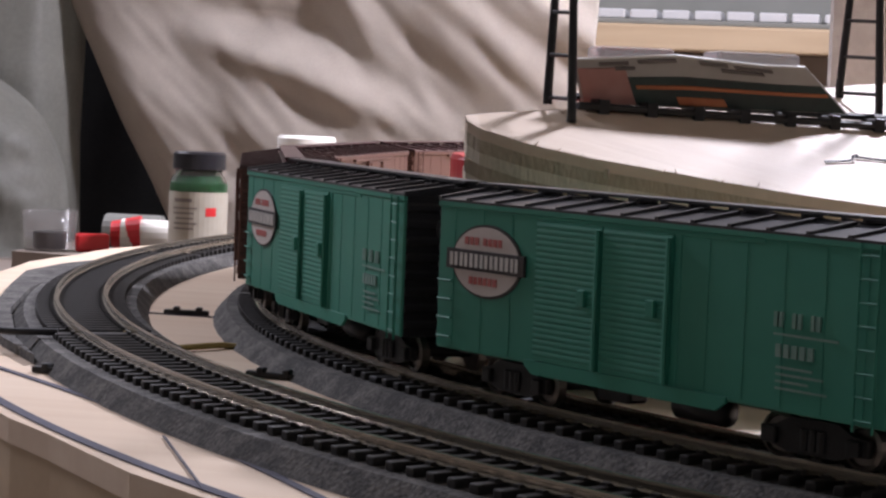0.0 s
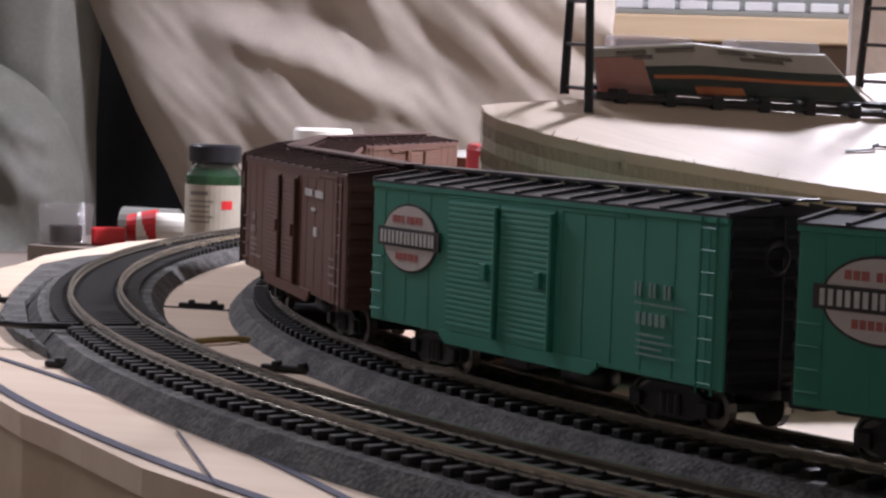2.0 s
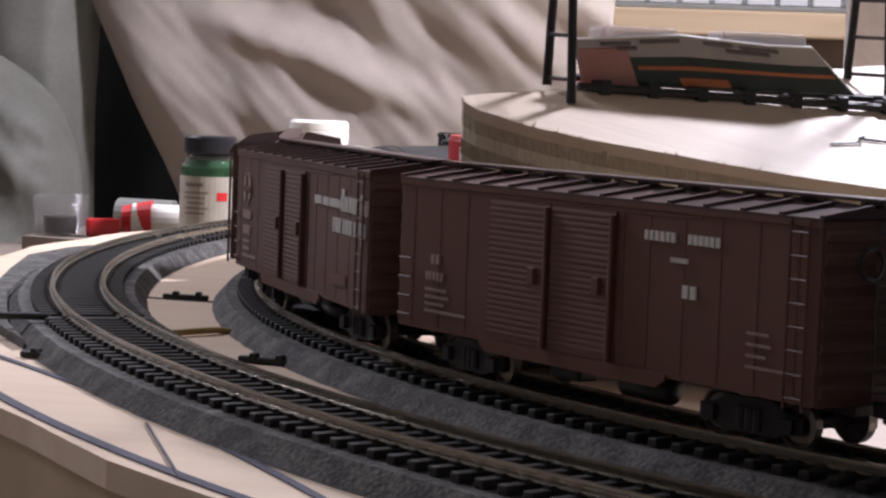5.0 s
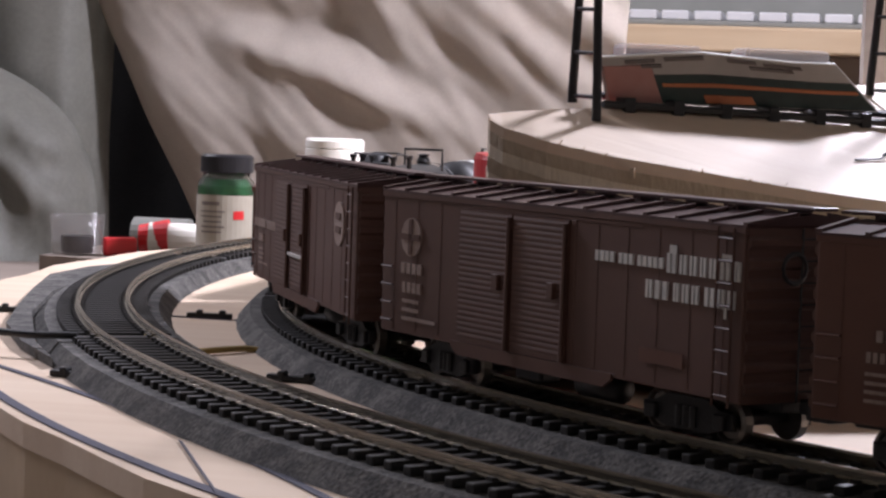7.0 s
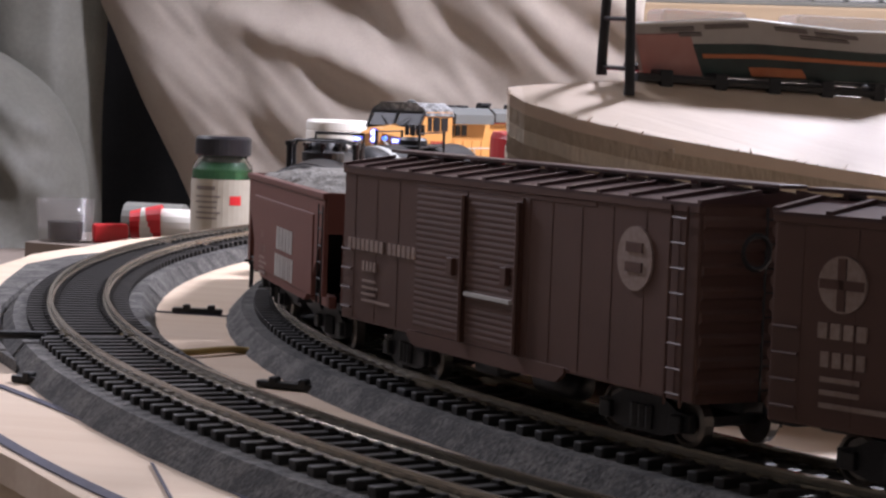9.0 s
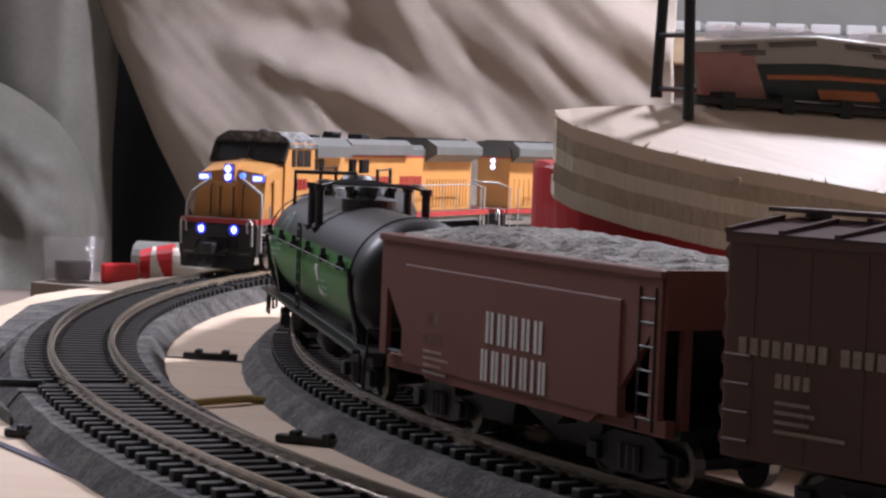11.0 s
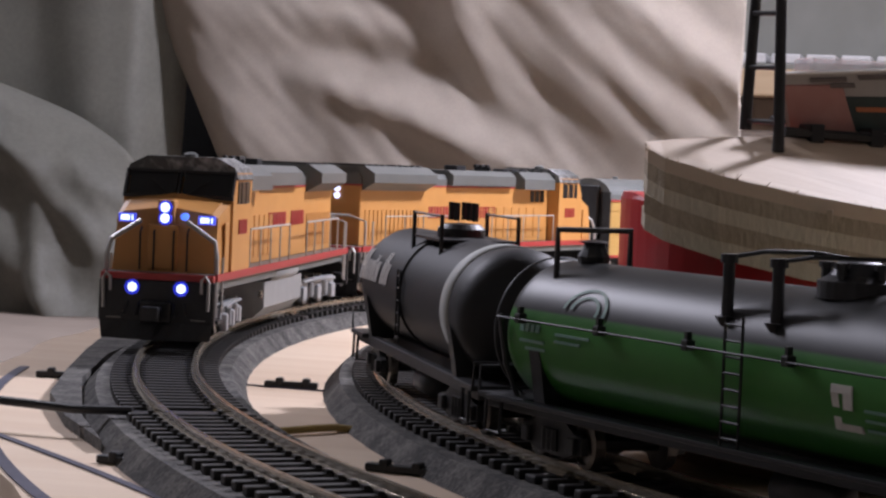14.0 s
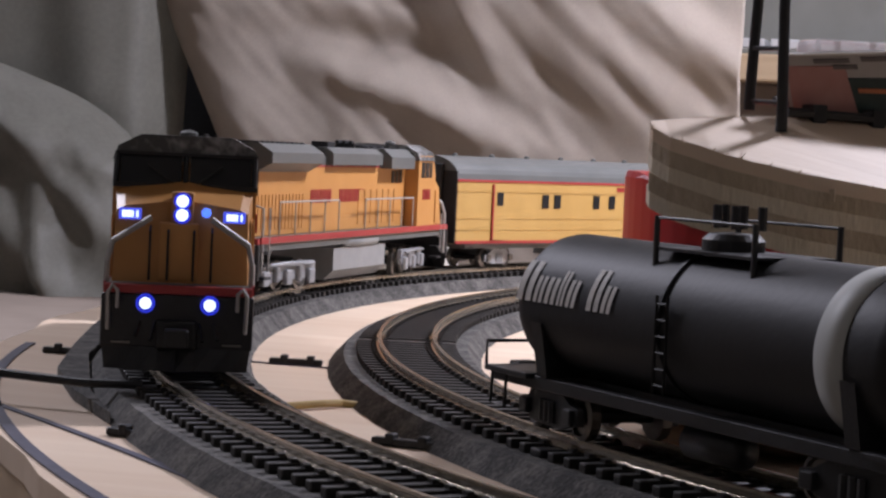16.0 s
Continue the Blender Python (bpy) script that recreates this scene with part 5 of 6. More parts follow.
def coach():
    L = 0.270
    h = L / 2
    car = thing("baggage_coach", "yellow passenger baggage coach with a rounded grey roof", "passenger car", "passenger train")
    part("body", box(B(), -h, h, -0.0170, 0.0170, 0.0120, 0.0405, 0.0006), COACH_YELLOW, car, "yellow fluted side")
    sec = []
    for i in range(17):
        a = math.pi * i / 16
        sec.append((0.0172 * math.cos(a), 0.0400 + 0.0105 * math.sin(a) ** 0.8 if 0 < i < 16 else 0.0400))
    part("roof", extrude_section(B(), sec, -h - 0.0004, h + 0.0004), GREY, car, "rounded grey roof")
    for s in (-1, 1):
        part("red_stripe", box(B(), -h, h, s * 0.0170 - 0.0002, s * 0.0170 + 0.0004, 0.0394, 0.0404), RED_STRIPE, car)
        part("red_stripe", box(B(), -h, h, s * 0.0170 - 0.0002, s * 0.0170 + 0.0004, 0.0120, 0.0132), RED_STRIPE, car)
        b = B()
        for z in (0.0180, 0.0230, 0.0350):
            box(b, -h, h, s * 0.0170 - 0.0002, s * 0.0170 + 0.0003, z, z + 0.0005)
        part("side_moulding", b, COACH_YELLOW, car)
        for x0 in (0.098, -0.060):
            door = part("door", box(B(), x0, x0 + 0.0090, s * 0.0170 - 0.0002, s * 0.0170 + 0.0008, 0.0135, 0.0385, 0.0002), COACH_YELLOW, car)
            part("door_window", box(B(), x0 + 0.0022, x0 + 0.0070, s * 0.0178 - 0.0002, s * 0.0178 + 0.0003, 0.0290, 0.0350, 0.0001), GLASS_DARK, door)
            part("door_post", box(B(), x0 + 0.0092, x0 + 0.0102, s * 0.0170 - 0.0002, s * 0.0170 + 0.0010, 0.0135, 0.0385), RED_STRIPE, door)
        for x in (0.062, 0.052, 0.018, 0.004, -0.010, -0.024, -0.084, -0.098, -0.112):
            part("window", box(B(), x, x + 0.0055, s * 0.0170 - 0.0002, s * 0.0170 + 0.0005, 0.0280, 0.0342, 0.0002), GLASS_DARK, car)
        part("lettering", lettering([[0.6] * 5, [0.6] * 7], -0.02, 0.0362, 0.0022, 0.003, s * 0.0171, B()), RED_STRIPE, car, "small red letter bars")
        b = box(B(), s * h - 0.0008, s * h + 0.0022 if s > 0 else s * h + 0.0008, -0.0085, 0.0085, 0.0120, 0.0470, 0.0006)
        part("diaphragm", b, BLACK, car, "black end diaphragm")
        part("end_panel", box(B(), s * h - 0.0004, s * h + 0.0006, -0.0168, 0.0168, 0.0122, 0.0440), BLACK, car, "dark coach end")
    for i in range(9):
        b = lathe(B(), [(0, 0), (0.0016, 0), (0.0014, 0.0012), (0, 0.0016)], 10)
        part("roof_vent", b, GREY, car, m=pose(-h + 0.02 + i * 0.029, 0, 0.0503))
    part("underframe", box(B(), -h + 0.01, h - 0.01, -0.0150, 0.0150, 0.0095, 0.0122, 0.0004), GREY, car)
    part("equipment_box", box(B(), -0.03, 0.03, -0.0150, 0.0150, 0.0045, 0.0096, 0.0006), GREY, car)
    raise_body(car, ((0.0, 0.0), (0.0120, 0.0122), (0.0520, 0.0552)), 1.0)
    bend = math.degrees(0.095 / OUTER[1])
    for x, t in ((0.095, bend), (-0.095, -bend)):
        freight_truck(car, x, t, SILVER)
    coupler(car, h, 1)
    coupler(car, -h, -1)
    return car


# ---- the raised plywood platform and what stands on it ----
TIP = Vector((-0.4536, -0.3004, 0.0755))
SLOPE_X, SLOPE_Y = -0.22, 0.30


def platform_z(x, y):
    return TIP.z + SLOPE_X * (x - TIP.x) + SLOPE_Y * (y - TIP.y)


def build_platform():
    pl = thing("plywood_platform", "thick round-cornered plywood offcut with rough sawn layered edge, lying tilted", "platform")
    # outline: the front edge from the rounded tip, round the far side
    front = [(-0.4536, -0.3052), (-0.4490, -0.3085), (-0.4367, -0.3105), (-0.4182, -0.3090), (-0.3953, -0.3030), (-0.3646, -0.2950), (-0.3396, -0.2860), (-0.30, -0.268), (-0.22, -0.225), (-0.12, -0.16)]
    back = [(-0.12, 0.0), (-0.30, -0.12), (-0.36, -0.19), (-0.4010, -0.2400), (-0.4304, -0.2740), (-0.4450, -0.2890), (-0.4520, -0.2970), (-0.4546, -0.3015)]
    line = front + back
    pts = []
    for (x0, y0), (x1, y1) in zip(line, line[1:] + line[:1]):
        n = max(1, int(math.hypot(x1 - x0, y1 - y0) / 0.003))
        for i in range(n):
            pts.append((x0 + (x1 - x0) * i / n, y0 + (y1 - y0) * i / n))
    layers = [(0.0, 0.0030, PLY), (0.0030, 0.0066, PLY_EDGE_DARK), (0.0066, 0.0100, PLY_EDGE), (0.0100, 0.0140, PLY_EDGE_DARK), (0.0140, 0.0178, PLY_EDGE)]
    cx = sum(p[0] for p in pts) / len(pts)
    cy = sum(p[1] for p in pts) / len(pts)
    for k, (d0, d1, mat) in enumerate(layers):
        b = B()
        ring0, ring1 = [], []
        for i, (x, y) in enumerate(pts):
            j = 0.0005 * noise.noise((x * 400, y * 400, k * 3.1))
            dx, dy = x - cx, y - cy
            l = math.hypot(dx, dy)
            x, y = x + dx / l * j, y + dy / l * j
            z = platform_z(x, y)
            ring0.append(b.verts.new((x, y, z - d0 + (0.0003 * noise.noise((x * 900, y * 900, 1)) if k == 0 else 0))))
            ring1.append(b.verts.new((x, y, z - d1)))
        n = len(pts)
        for i in range(n):
            b.faces.new((ring0[i], ring0[(i + 1) % n], ring1[(i + 1) % n], ring1[i]))
        b.faces.new(ring0)
        b.faces.new(list(reversed(ring1)))
        bmesh.ops.recalc_face_normals(b, faces=b.faces[:])
        part("ply_layer", b, mat, pl)
    b = B()
    rnd = random.Random(5)
    for i in range(30):
        q = rnd.random()
        k = int(q * 30)
        x, y = pts[k]
        z = platform_z(x, y)
        a = rnd.uniform(0, 6.28)
        l = rnd.uniform(0.0008, 0.0028)
        tube(b, [(x, y, z - 0.0004), (x + l * 0.7 * math.cos(a), y + l * 0.7 * math.sin(a), z + l * rnd.uniform(0.15, 0.6))], [0.00024, 0.00008], 4)
    part("splinter", b, PLY, pl, "raised wood splinters along the sawn edge")
    b = box(B(), -0.4140, -0.4128, -0.3115, -0.3088, 0.0598, 0.0625)
    part("knot", b, PLY_EDGE_DARK, pl, "dark knot in the sawn edge")
    # short bent wire lying on top
    b = tube(B(), [(-0.356, -0.262, platform_z(-0.356, -0.262) + 0.0005), (-0.349, -0.2555, platform_z(-0.349, -0.2555) + 0.0006), (-0.347, -0.2525, platform_z(-0.347, -0.2525) + 0.0018), (-0.3485, -0.2515, platform_z(-0.3485, -0.2515) + 0.0006), (-0.335, -0.245, platform_z(-0.335, -0.245) + 0.0005)], 0.00035, 6)
    solid("bent_wire", b, BLACK, "short bent black wire lying on the plywood", "wire")


def build_tower():
    tw = thing("model_tower", "black plastic trestle tower with ladder legs and a base frame", "model tower")
    top = 0.165
    for x0, y0, w, lean in ((-0.4315, -0.2840, 0.0085, 0.002), (-0.3475, -0.2050, 0.0125, 0.004)):
        zb = platform_z(x0, y0)
        for q, yo in ((-w / 2, 0.010), (w / 2, 0.0)):
            b = B()
            base = platform_z(x0 + q, y0 + yo)
            tube(b, [(x0 + q, y0 + yo, base), (x0 + q, y0 + yo, base + 0.004), (x0 + q * 0.3 + lean * 0.2, y0 + yo * 0.5 + 0.002, top)], [0.0014, 0.0013, 0.0011], 10)
            part("leg", b, BLACK, tw)
        for i in range(7):
            u = i / 6
            z = zb + 0.006 + u * (top - zb - 0.016)
            sh = 1 - 0.7 * (z - zb) / (top - zb)
            b = tube(B(), [(x0 - w / 2 * sh, y0 + 0.010 * sh, z), (x0 + w / 2 * sh, y0, z - 0.0004)], 0.0006, 6)
            part("rung", b, BLACK, tw)
    along = Vector((0.0754, 0.0471, 0)).normalized()
    side = Vector((-along.y, along.x, 0))
    for off in (0.0, 0.007):
        pts = []
        for i in range(9):
            p = Vector((-0.4270, -0.2732, 0)) + along * (0.132 * i / 8) + side * off
            pts.append((p.x, p.y, platform_z(p.x, p.y) + 0.0016))
        part("base_beam", tube(B(), pts, 0.0012, 6), BLACK, tw)
    for i in range(9):
        p = Vector((-0.4200, -0.2690, 0)) + along * (0.0155 * i)
        z = platform_z(p.x, p.y)
        b = box(B(), -0.0018, 0.0018, -0.0010, 0.0080, -0.0004, 0.0040, 0.0004)
        part("base_foot", b, BLACK, tw, m=pose(p.x, p.y, z, 0, 0, 32))


def build_card():
    """A bent backing card with two clear blisters, propped on the tower's base, its printed face turned down."""
    cd = thing("blister_card", "bent grey blister-pack card with dark print and clear blisters", "packaging card")

    def place(u, v, d=0.0):
        low = Vector((-0.4270, -0.2665, 0.0802)).lerp(Vector((-0.3507, -0.2230, 0.0800)), u)
        high = Vector((-0.4295, -0.2700, 0.0930)).lerp(Vector((-0.3640, -0.2320, 0.0938)), u)
        high.z += 0.0022 * max(0.0, 1 - abs(u - 0.42) / 0.40)
        return low.lerp(high, v) + Vector((0.5 * d, -0.87 * d, -0.4 * d))

    def strip(name, u0, u1, v0, v1, mat, d, label=""):
        b = B()
        n = 16
        rows = [[place(u0 + (u1 - u0) * i / n, v, d) for v in (v0, v1)] for i in range(n + 1)]
        lo = [[b.verts.new(q) for q in r] for r in rows]
        hi = [[b.verts.new(q + Vector((0, 0.0005, 0.0003))) for q in r] for r in rows]
        for i in range(n):
            b.faces.new((lo[i][0], lo[i + 1][0], lo[i + 1][1], lo[i][1]))
            b.faces.new((hi[i][1], hi[i + 1][1], hi[i + 1][0], hi[i][0]))
            b.faces.new((lo[i][1], lo[i + 1][1], hi[i + 1][1], hi[i][1]))
            b.faces.new((lo[i][0], hi[i][0], hi[i + 1][0], lo[i + 1][0]))
        for r in (0, n):
            b.faces.new((lo[r][0], lo[r][1], hi[r][1], hi[r][0]))
        bmesh.ops.recalc_face_normals(b, faces=b.faces[:])
        part(name, b, mat, cd, label)

    strip("card_back", 0.0, 1.0, 0.0, 1.0, CARD_GREY, 0.0, "grey cardboard")
    strip("card_edge", 0.0, 1.0, 0.965, 1.0, WHITE_PLASTIC, 0.0003, "pale cut edge of the card")
    strip("printed_panel", 0.01, 0.20, 0.02, 0.78, CARD_PINK, 0.0004, "faded pink print")
    strip("printed_panel", 0.20, 0.99, 0.02, 0.58, CARD_DARK, 0.0004, "dark print")
    strip("printed_stripe", 0.22, 0.98, 0.36, 0.42, CARD_ORANGE, 0.0008, "orange stripe")
    strip("printed_stripe", 0.36, 0.54, 0.06, 0.20, CARD_ORANGE, 0.0008)
    for u0, u1, v in ((0.10, 0.22, 0.84), (0.26, 0.42, 0.86), (0.16, 0.24, 0.74), (0.52, 0.64, 0.86), (0.67, 0.83, 0.84), (0.60, 0.78, 0.75)):
        strip("printed_bar", u0, u1, v, v + 0.06, CARD_INK, 0.0006)
    for u0, u1 in ((0.12, 0.44), (0.62, 0.99)):
        p, q = place(u0, 1.0), place(u1, 1.0)
        turn = math.degrees(math.atan2(q.y - p.y, q.x - p.x))
        b = box(B(), 0.0, (q - p).length, 0.0008, 0.0120, -0.0012, 0.0034, 0.0014)
        part("blister", b, CLEAR_PLASTIC, cd, "clear plastic blister", m=pose(p.x, p.y, min(p.z, q.z) + 0.0002, 0, 0, turn))


def build_red_tub():
    tub = thing("red_tub", "round red plastic tub on clear packaging under the platform", "plastic tub")
    b = lathe(B(), [(0, 0.0306), (0.043, 0.0306), (0.045, 0.0325), (0.045, 0.0625), (0.0445, 0.0640), (0.030, 0.0640), (0, 0.0640)], 64)
    for v in b.verts:
        v.co.x, v.co.y = v.co.x - 0.4210, v.co.y - 0.258
        v.co.z = min(v.co.z, platform_z(v.co.x, v.co.y) - 0.0184)
    part("tub_wall", b, RED_PLASTIC, tub)
    pk = thing("clear_package", "crumpled clear plastic package with dark red contents", "packaging")
    b = B()
    n, m_ = 40, 14
    rings = []
    for j in range(m_ + 1):
        v = j / m_
        ring = []
        for i in range(n):
            a = 2 * math.pi * i / n
            r = (0.070 + 0.012 * math.cos(2 * a)) * (math.sin(math.pi * (0.15 + 0.70 * v)) ** 0.5)
            r += 0.0025 * noise.noise((math.cos(a) * 2.5, math.sin(a) * 2.5, v * 3))
            ring.append(b.verts.new((-0.392 + r * 1.02 * math.cos(a), -0.255 + r * 0.95 * math.sin(a), 0.0005 + 0.0300 * v)))
        rings.append(ring)
    for p, q in zip(rings, rings[1:]):
        for i in range(n):
            b.faces.new((p[i], p[(i + 1) % n], q[(i + 1) % n], q[i]))
    b.faces.new(list(reversed(rings[0])))
    b.faces.new(rings[-1])
    part("wrapper", b, material("dark_red_wrapped_plastic", (0.055, 0.012, 0.012), 0.12, color2=(0.10, 0.03, 0.025), scale=40, bump=0.6, bump_scale=90, coat=1.0), pk, "glossy clear film over dark red contents", smooth=True)


# ---- things beside the track ----
LEDGE = -0.0195


def build_ledge():
    lg = thing("wooden_block", "long rough wooden block lying on the bench behind the board", "wooden block")
    part("block", slab(B(), [(-0.840, 0.313), (-0.705, 0.285), (-0.66, 0.36), (-0.64, 0.46), (-0.840, 0.46)], -0.0408, LEDGE), BENCH, lg)


def build_paint_jar(x, y):
    jar = thing("paint_jar", "small glass jar of green paint, black cap, cream label", "paint jar", m=pose(x, y, LEDGE))
    part("glass", lathe(B(), [(0, 0), (0.0158, 0), (0.0168, 0.002), (0.0170, 0.0440), (0.0160, 0.0480), (0.0138, 0.0505), (0.0138, 0.0545), (0.0128, 0.0545), (0.0128, 0.0500), (0.0150, 0.0470), (0.0160, 0.003), (0, 0.002)], 36), GLASS, jar, "clear glass", smooth=True)
    part("paint", lathe(B(), [(0, 0.0025), (0.0152, 0.0030), (0.0152, 0.0450), (0.0122, 0.0490), (0, 0.0490)], 32), PAINT_GREEN, jar, "dark green paint")
    part("label", lathe(B(), [(0.0172, 0.004), (0.0174, 0.004), (0.0174, 0.0400), (0.0172, 0.0400)], 36), LABEL, jar, "cream paper label")
    b = B()
    for a, w, z, hh in ((-125, 40, 0.034, 0.0022), (-127, 52, 0.030, 0.0010), (-127, 46, 0.027, 0.0010), (-120, 38, 0.024, 0.0010), (-125, 50, 0.021, 0.0010), (-125, 44, 0.018, 0.0010)):
        v = []
        for k in range(7):
            t = radians(a + w * k / 6)
            v.append((b.verts.new((0.0176 * math.cos(t), 0.0176 * math.sin(t), z)), b.verts.new((0.0176 * math.cos(t), 0.0176 * math.sin(t), z + hh))))
        for p, q in zip(v, v[1:]):
            b.faces.new((p[0], q[0], q[1], p[1]))
    part("label_bar", b, CARD_INK, jar, "printed label bars")
    b = B()
    v = []
    for k in range(5):
        t = radians(-58 + 22 * k / 4)
        v.append((b.verts.new((0.0176 * math.cos(t), 0.0176 * math.sin(t), 0.026)), b.verts.new((0.0176 * math.cos(t), 0.0176 * math.sin(t), 0.031))))
    for p, q in zip(v, v[1:]):
        b.faces.new((p[0], q[0], q[1], p[1]))
    part("label_patch", b, RED_PLASTIC, jar, "red patch on the label")
    prof = [(0, 0.0635), (0.0140, 0.0635), (0.0156, 0.0622), (0.0156, 0.0535), (0.0150, 0.0528), (0.0138, 0.0528)]
    part("cap", lathe(B(), prof, 40), BLACK_GLOSS, jar, "black screw cap")


def build_white_cap_bottle(x, y):
    bt = thing("white_cap_bottle", "pale bottle with a ribbed white screw cap", "bottle", m=pose(x, y, LEDGE))
    part("bottle_body", lathe(B(), [(0, 0), (0.0185, 0), (0.020, 0.002), (0.020, 0.045), (0.0165, 0.053), (0, 0.053)], 32), WHITE_PLASTIC, bt, smooth=True)
    b = lathe(B(), [(0, 0.0745), (0.0165, 0.0745), (0.0178, 0.073), (0.0178, 0.069), (0.0172, 0.0685), (0.0178, 0.068), (0.0178, 0.0595), (0.0172, 0.059), (0.0178, 0.0585), (0.0178, 0.054), (0.0160, 0.0532)], 48)
    part("cap", b, WHITE_PLASTIC, bt, "white ribbed screw cap")


def build_cup(x, y):
    cup = thing("clear_cup", "small clear plastic cup with dark contents", "cup", m=pose(x, y, LEDGE))
    part("cup_wall", lathe(B(), [(0, 0), (0.0150, 0), (0.0168, 0.0245), (0.0163, 0.0245), (0.0145, 0.001), (0, 0.001)], 32), CUP_PLASTIC, cup, smooth=True)
    part("contents", lathe(B(), [(0, 0.0015), (0.0095, 0.0015), (0.0100, 0.0115), (0, 0.0120)], 28), BLACK_GLOSS, cup, "black lump in the cup")


def build_tubes(x, y):
    tb = thing("glue_tube", "red and white squeeze tube lying on its side", "tube", m=pose(x, y, LEDGE, 0, 0, 12))
    part("tube_body", tube(B(), [(-0.022, 0, 0.010), (0.020, 0, 0.010)], [0.0100, 0.0095], 18), WHITE_PLASTIC, tb)
    part("red_sleeve", tube(B(), [(-0.028, 0, 0.010), (-0.010, 0, 0.011)], [0.0080, 0.0112], 18), RED_PLASTIC, tb)
    part("red_cap", tube(B(), [(0.012, 0, 0.016), (0.030, 0, 0.016)], [0.0070, 0.0085], 14), RED_PLASTIC, tb)
    t2 = thing("red_clip", "small red plastic spring clip", "clip", m=pose(x - 0.034, y - 0.022, LEDGE, 0, 0, 30))
    part("clip_body", box(B(), -0.010, 0.010, -0.004, 0.004, 0.0, 0.011, 0.0015), RED_PLASTIC, t2)
    g = thing("grey_canister", "dull grey cylinder lying behind the board", "canister", m=pose(x - 0.022, y + 0.026, LEDGE))
    part("can_body", tube(B(), [(-0.020, 0, 0.0105), (0.016, 0, 0.0105)], 0.0105, 18), CASE, g)


def cloth_sheet(x0, x1, z0, z1, y, fold, nx=120, nz=80, turn=0.05, left=False):
    """A hanging cloth between two edges, which may be functions of z, its free edge rolled back over a width."""
    b = B()
    g = []
    for i in range(nx + 1):
        row = []
        for j in range(nz + 1):
            z = z0 + (z1 - z0) * j / nz
            a = x0(z) if callable(x0) else x0
            e = x1(z) if callable(x1) else x1
            x = a + (e - a) * i / nx
            k = max(0.0, 1.0 - ((x - a) if left else (e - x)) / turn)
            row.append(b.verts.new((x, y - fold(x, z) + turn * (1.0 - math.sqrt(max(0.0, 1.0 - k * k))), z)))
        g.append(row)
    for i in range(nx):
        for j in range(nz):
            b.faces.new((g[i][j], g[i][j + 1], g[i + 1][j + 1], g[i + 1][j]))
    bmesh.ops.solidify(b, geom=b.faces[:], thickness=0.004)
    bmesh.ops.recalc_face_normals(b, faces=b.faces[:])
    return b


def ridge(x, z, ax, az, bx, bz, w, h, side=0.35):
    """A fold that runs from a to b, steeper on its upper side."""
    dx, dz = bx - ax, bz - az
    l = math.hypot(dx, dz)
    t = ((x - ax) * dx + (z - az) * dz) / l
    d = ((x - ax) * dz - (z - az) * dx) / l
    f = min(1.0, max(0.0, (t + 0.03) / 0.06)) * min(1.0, max(0.0, (l + 0.04 - t) / 0.08))
    k = d / (w * (side if d > 0 else 1.0))
    return h * f * math.exp(-k * k)


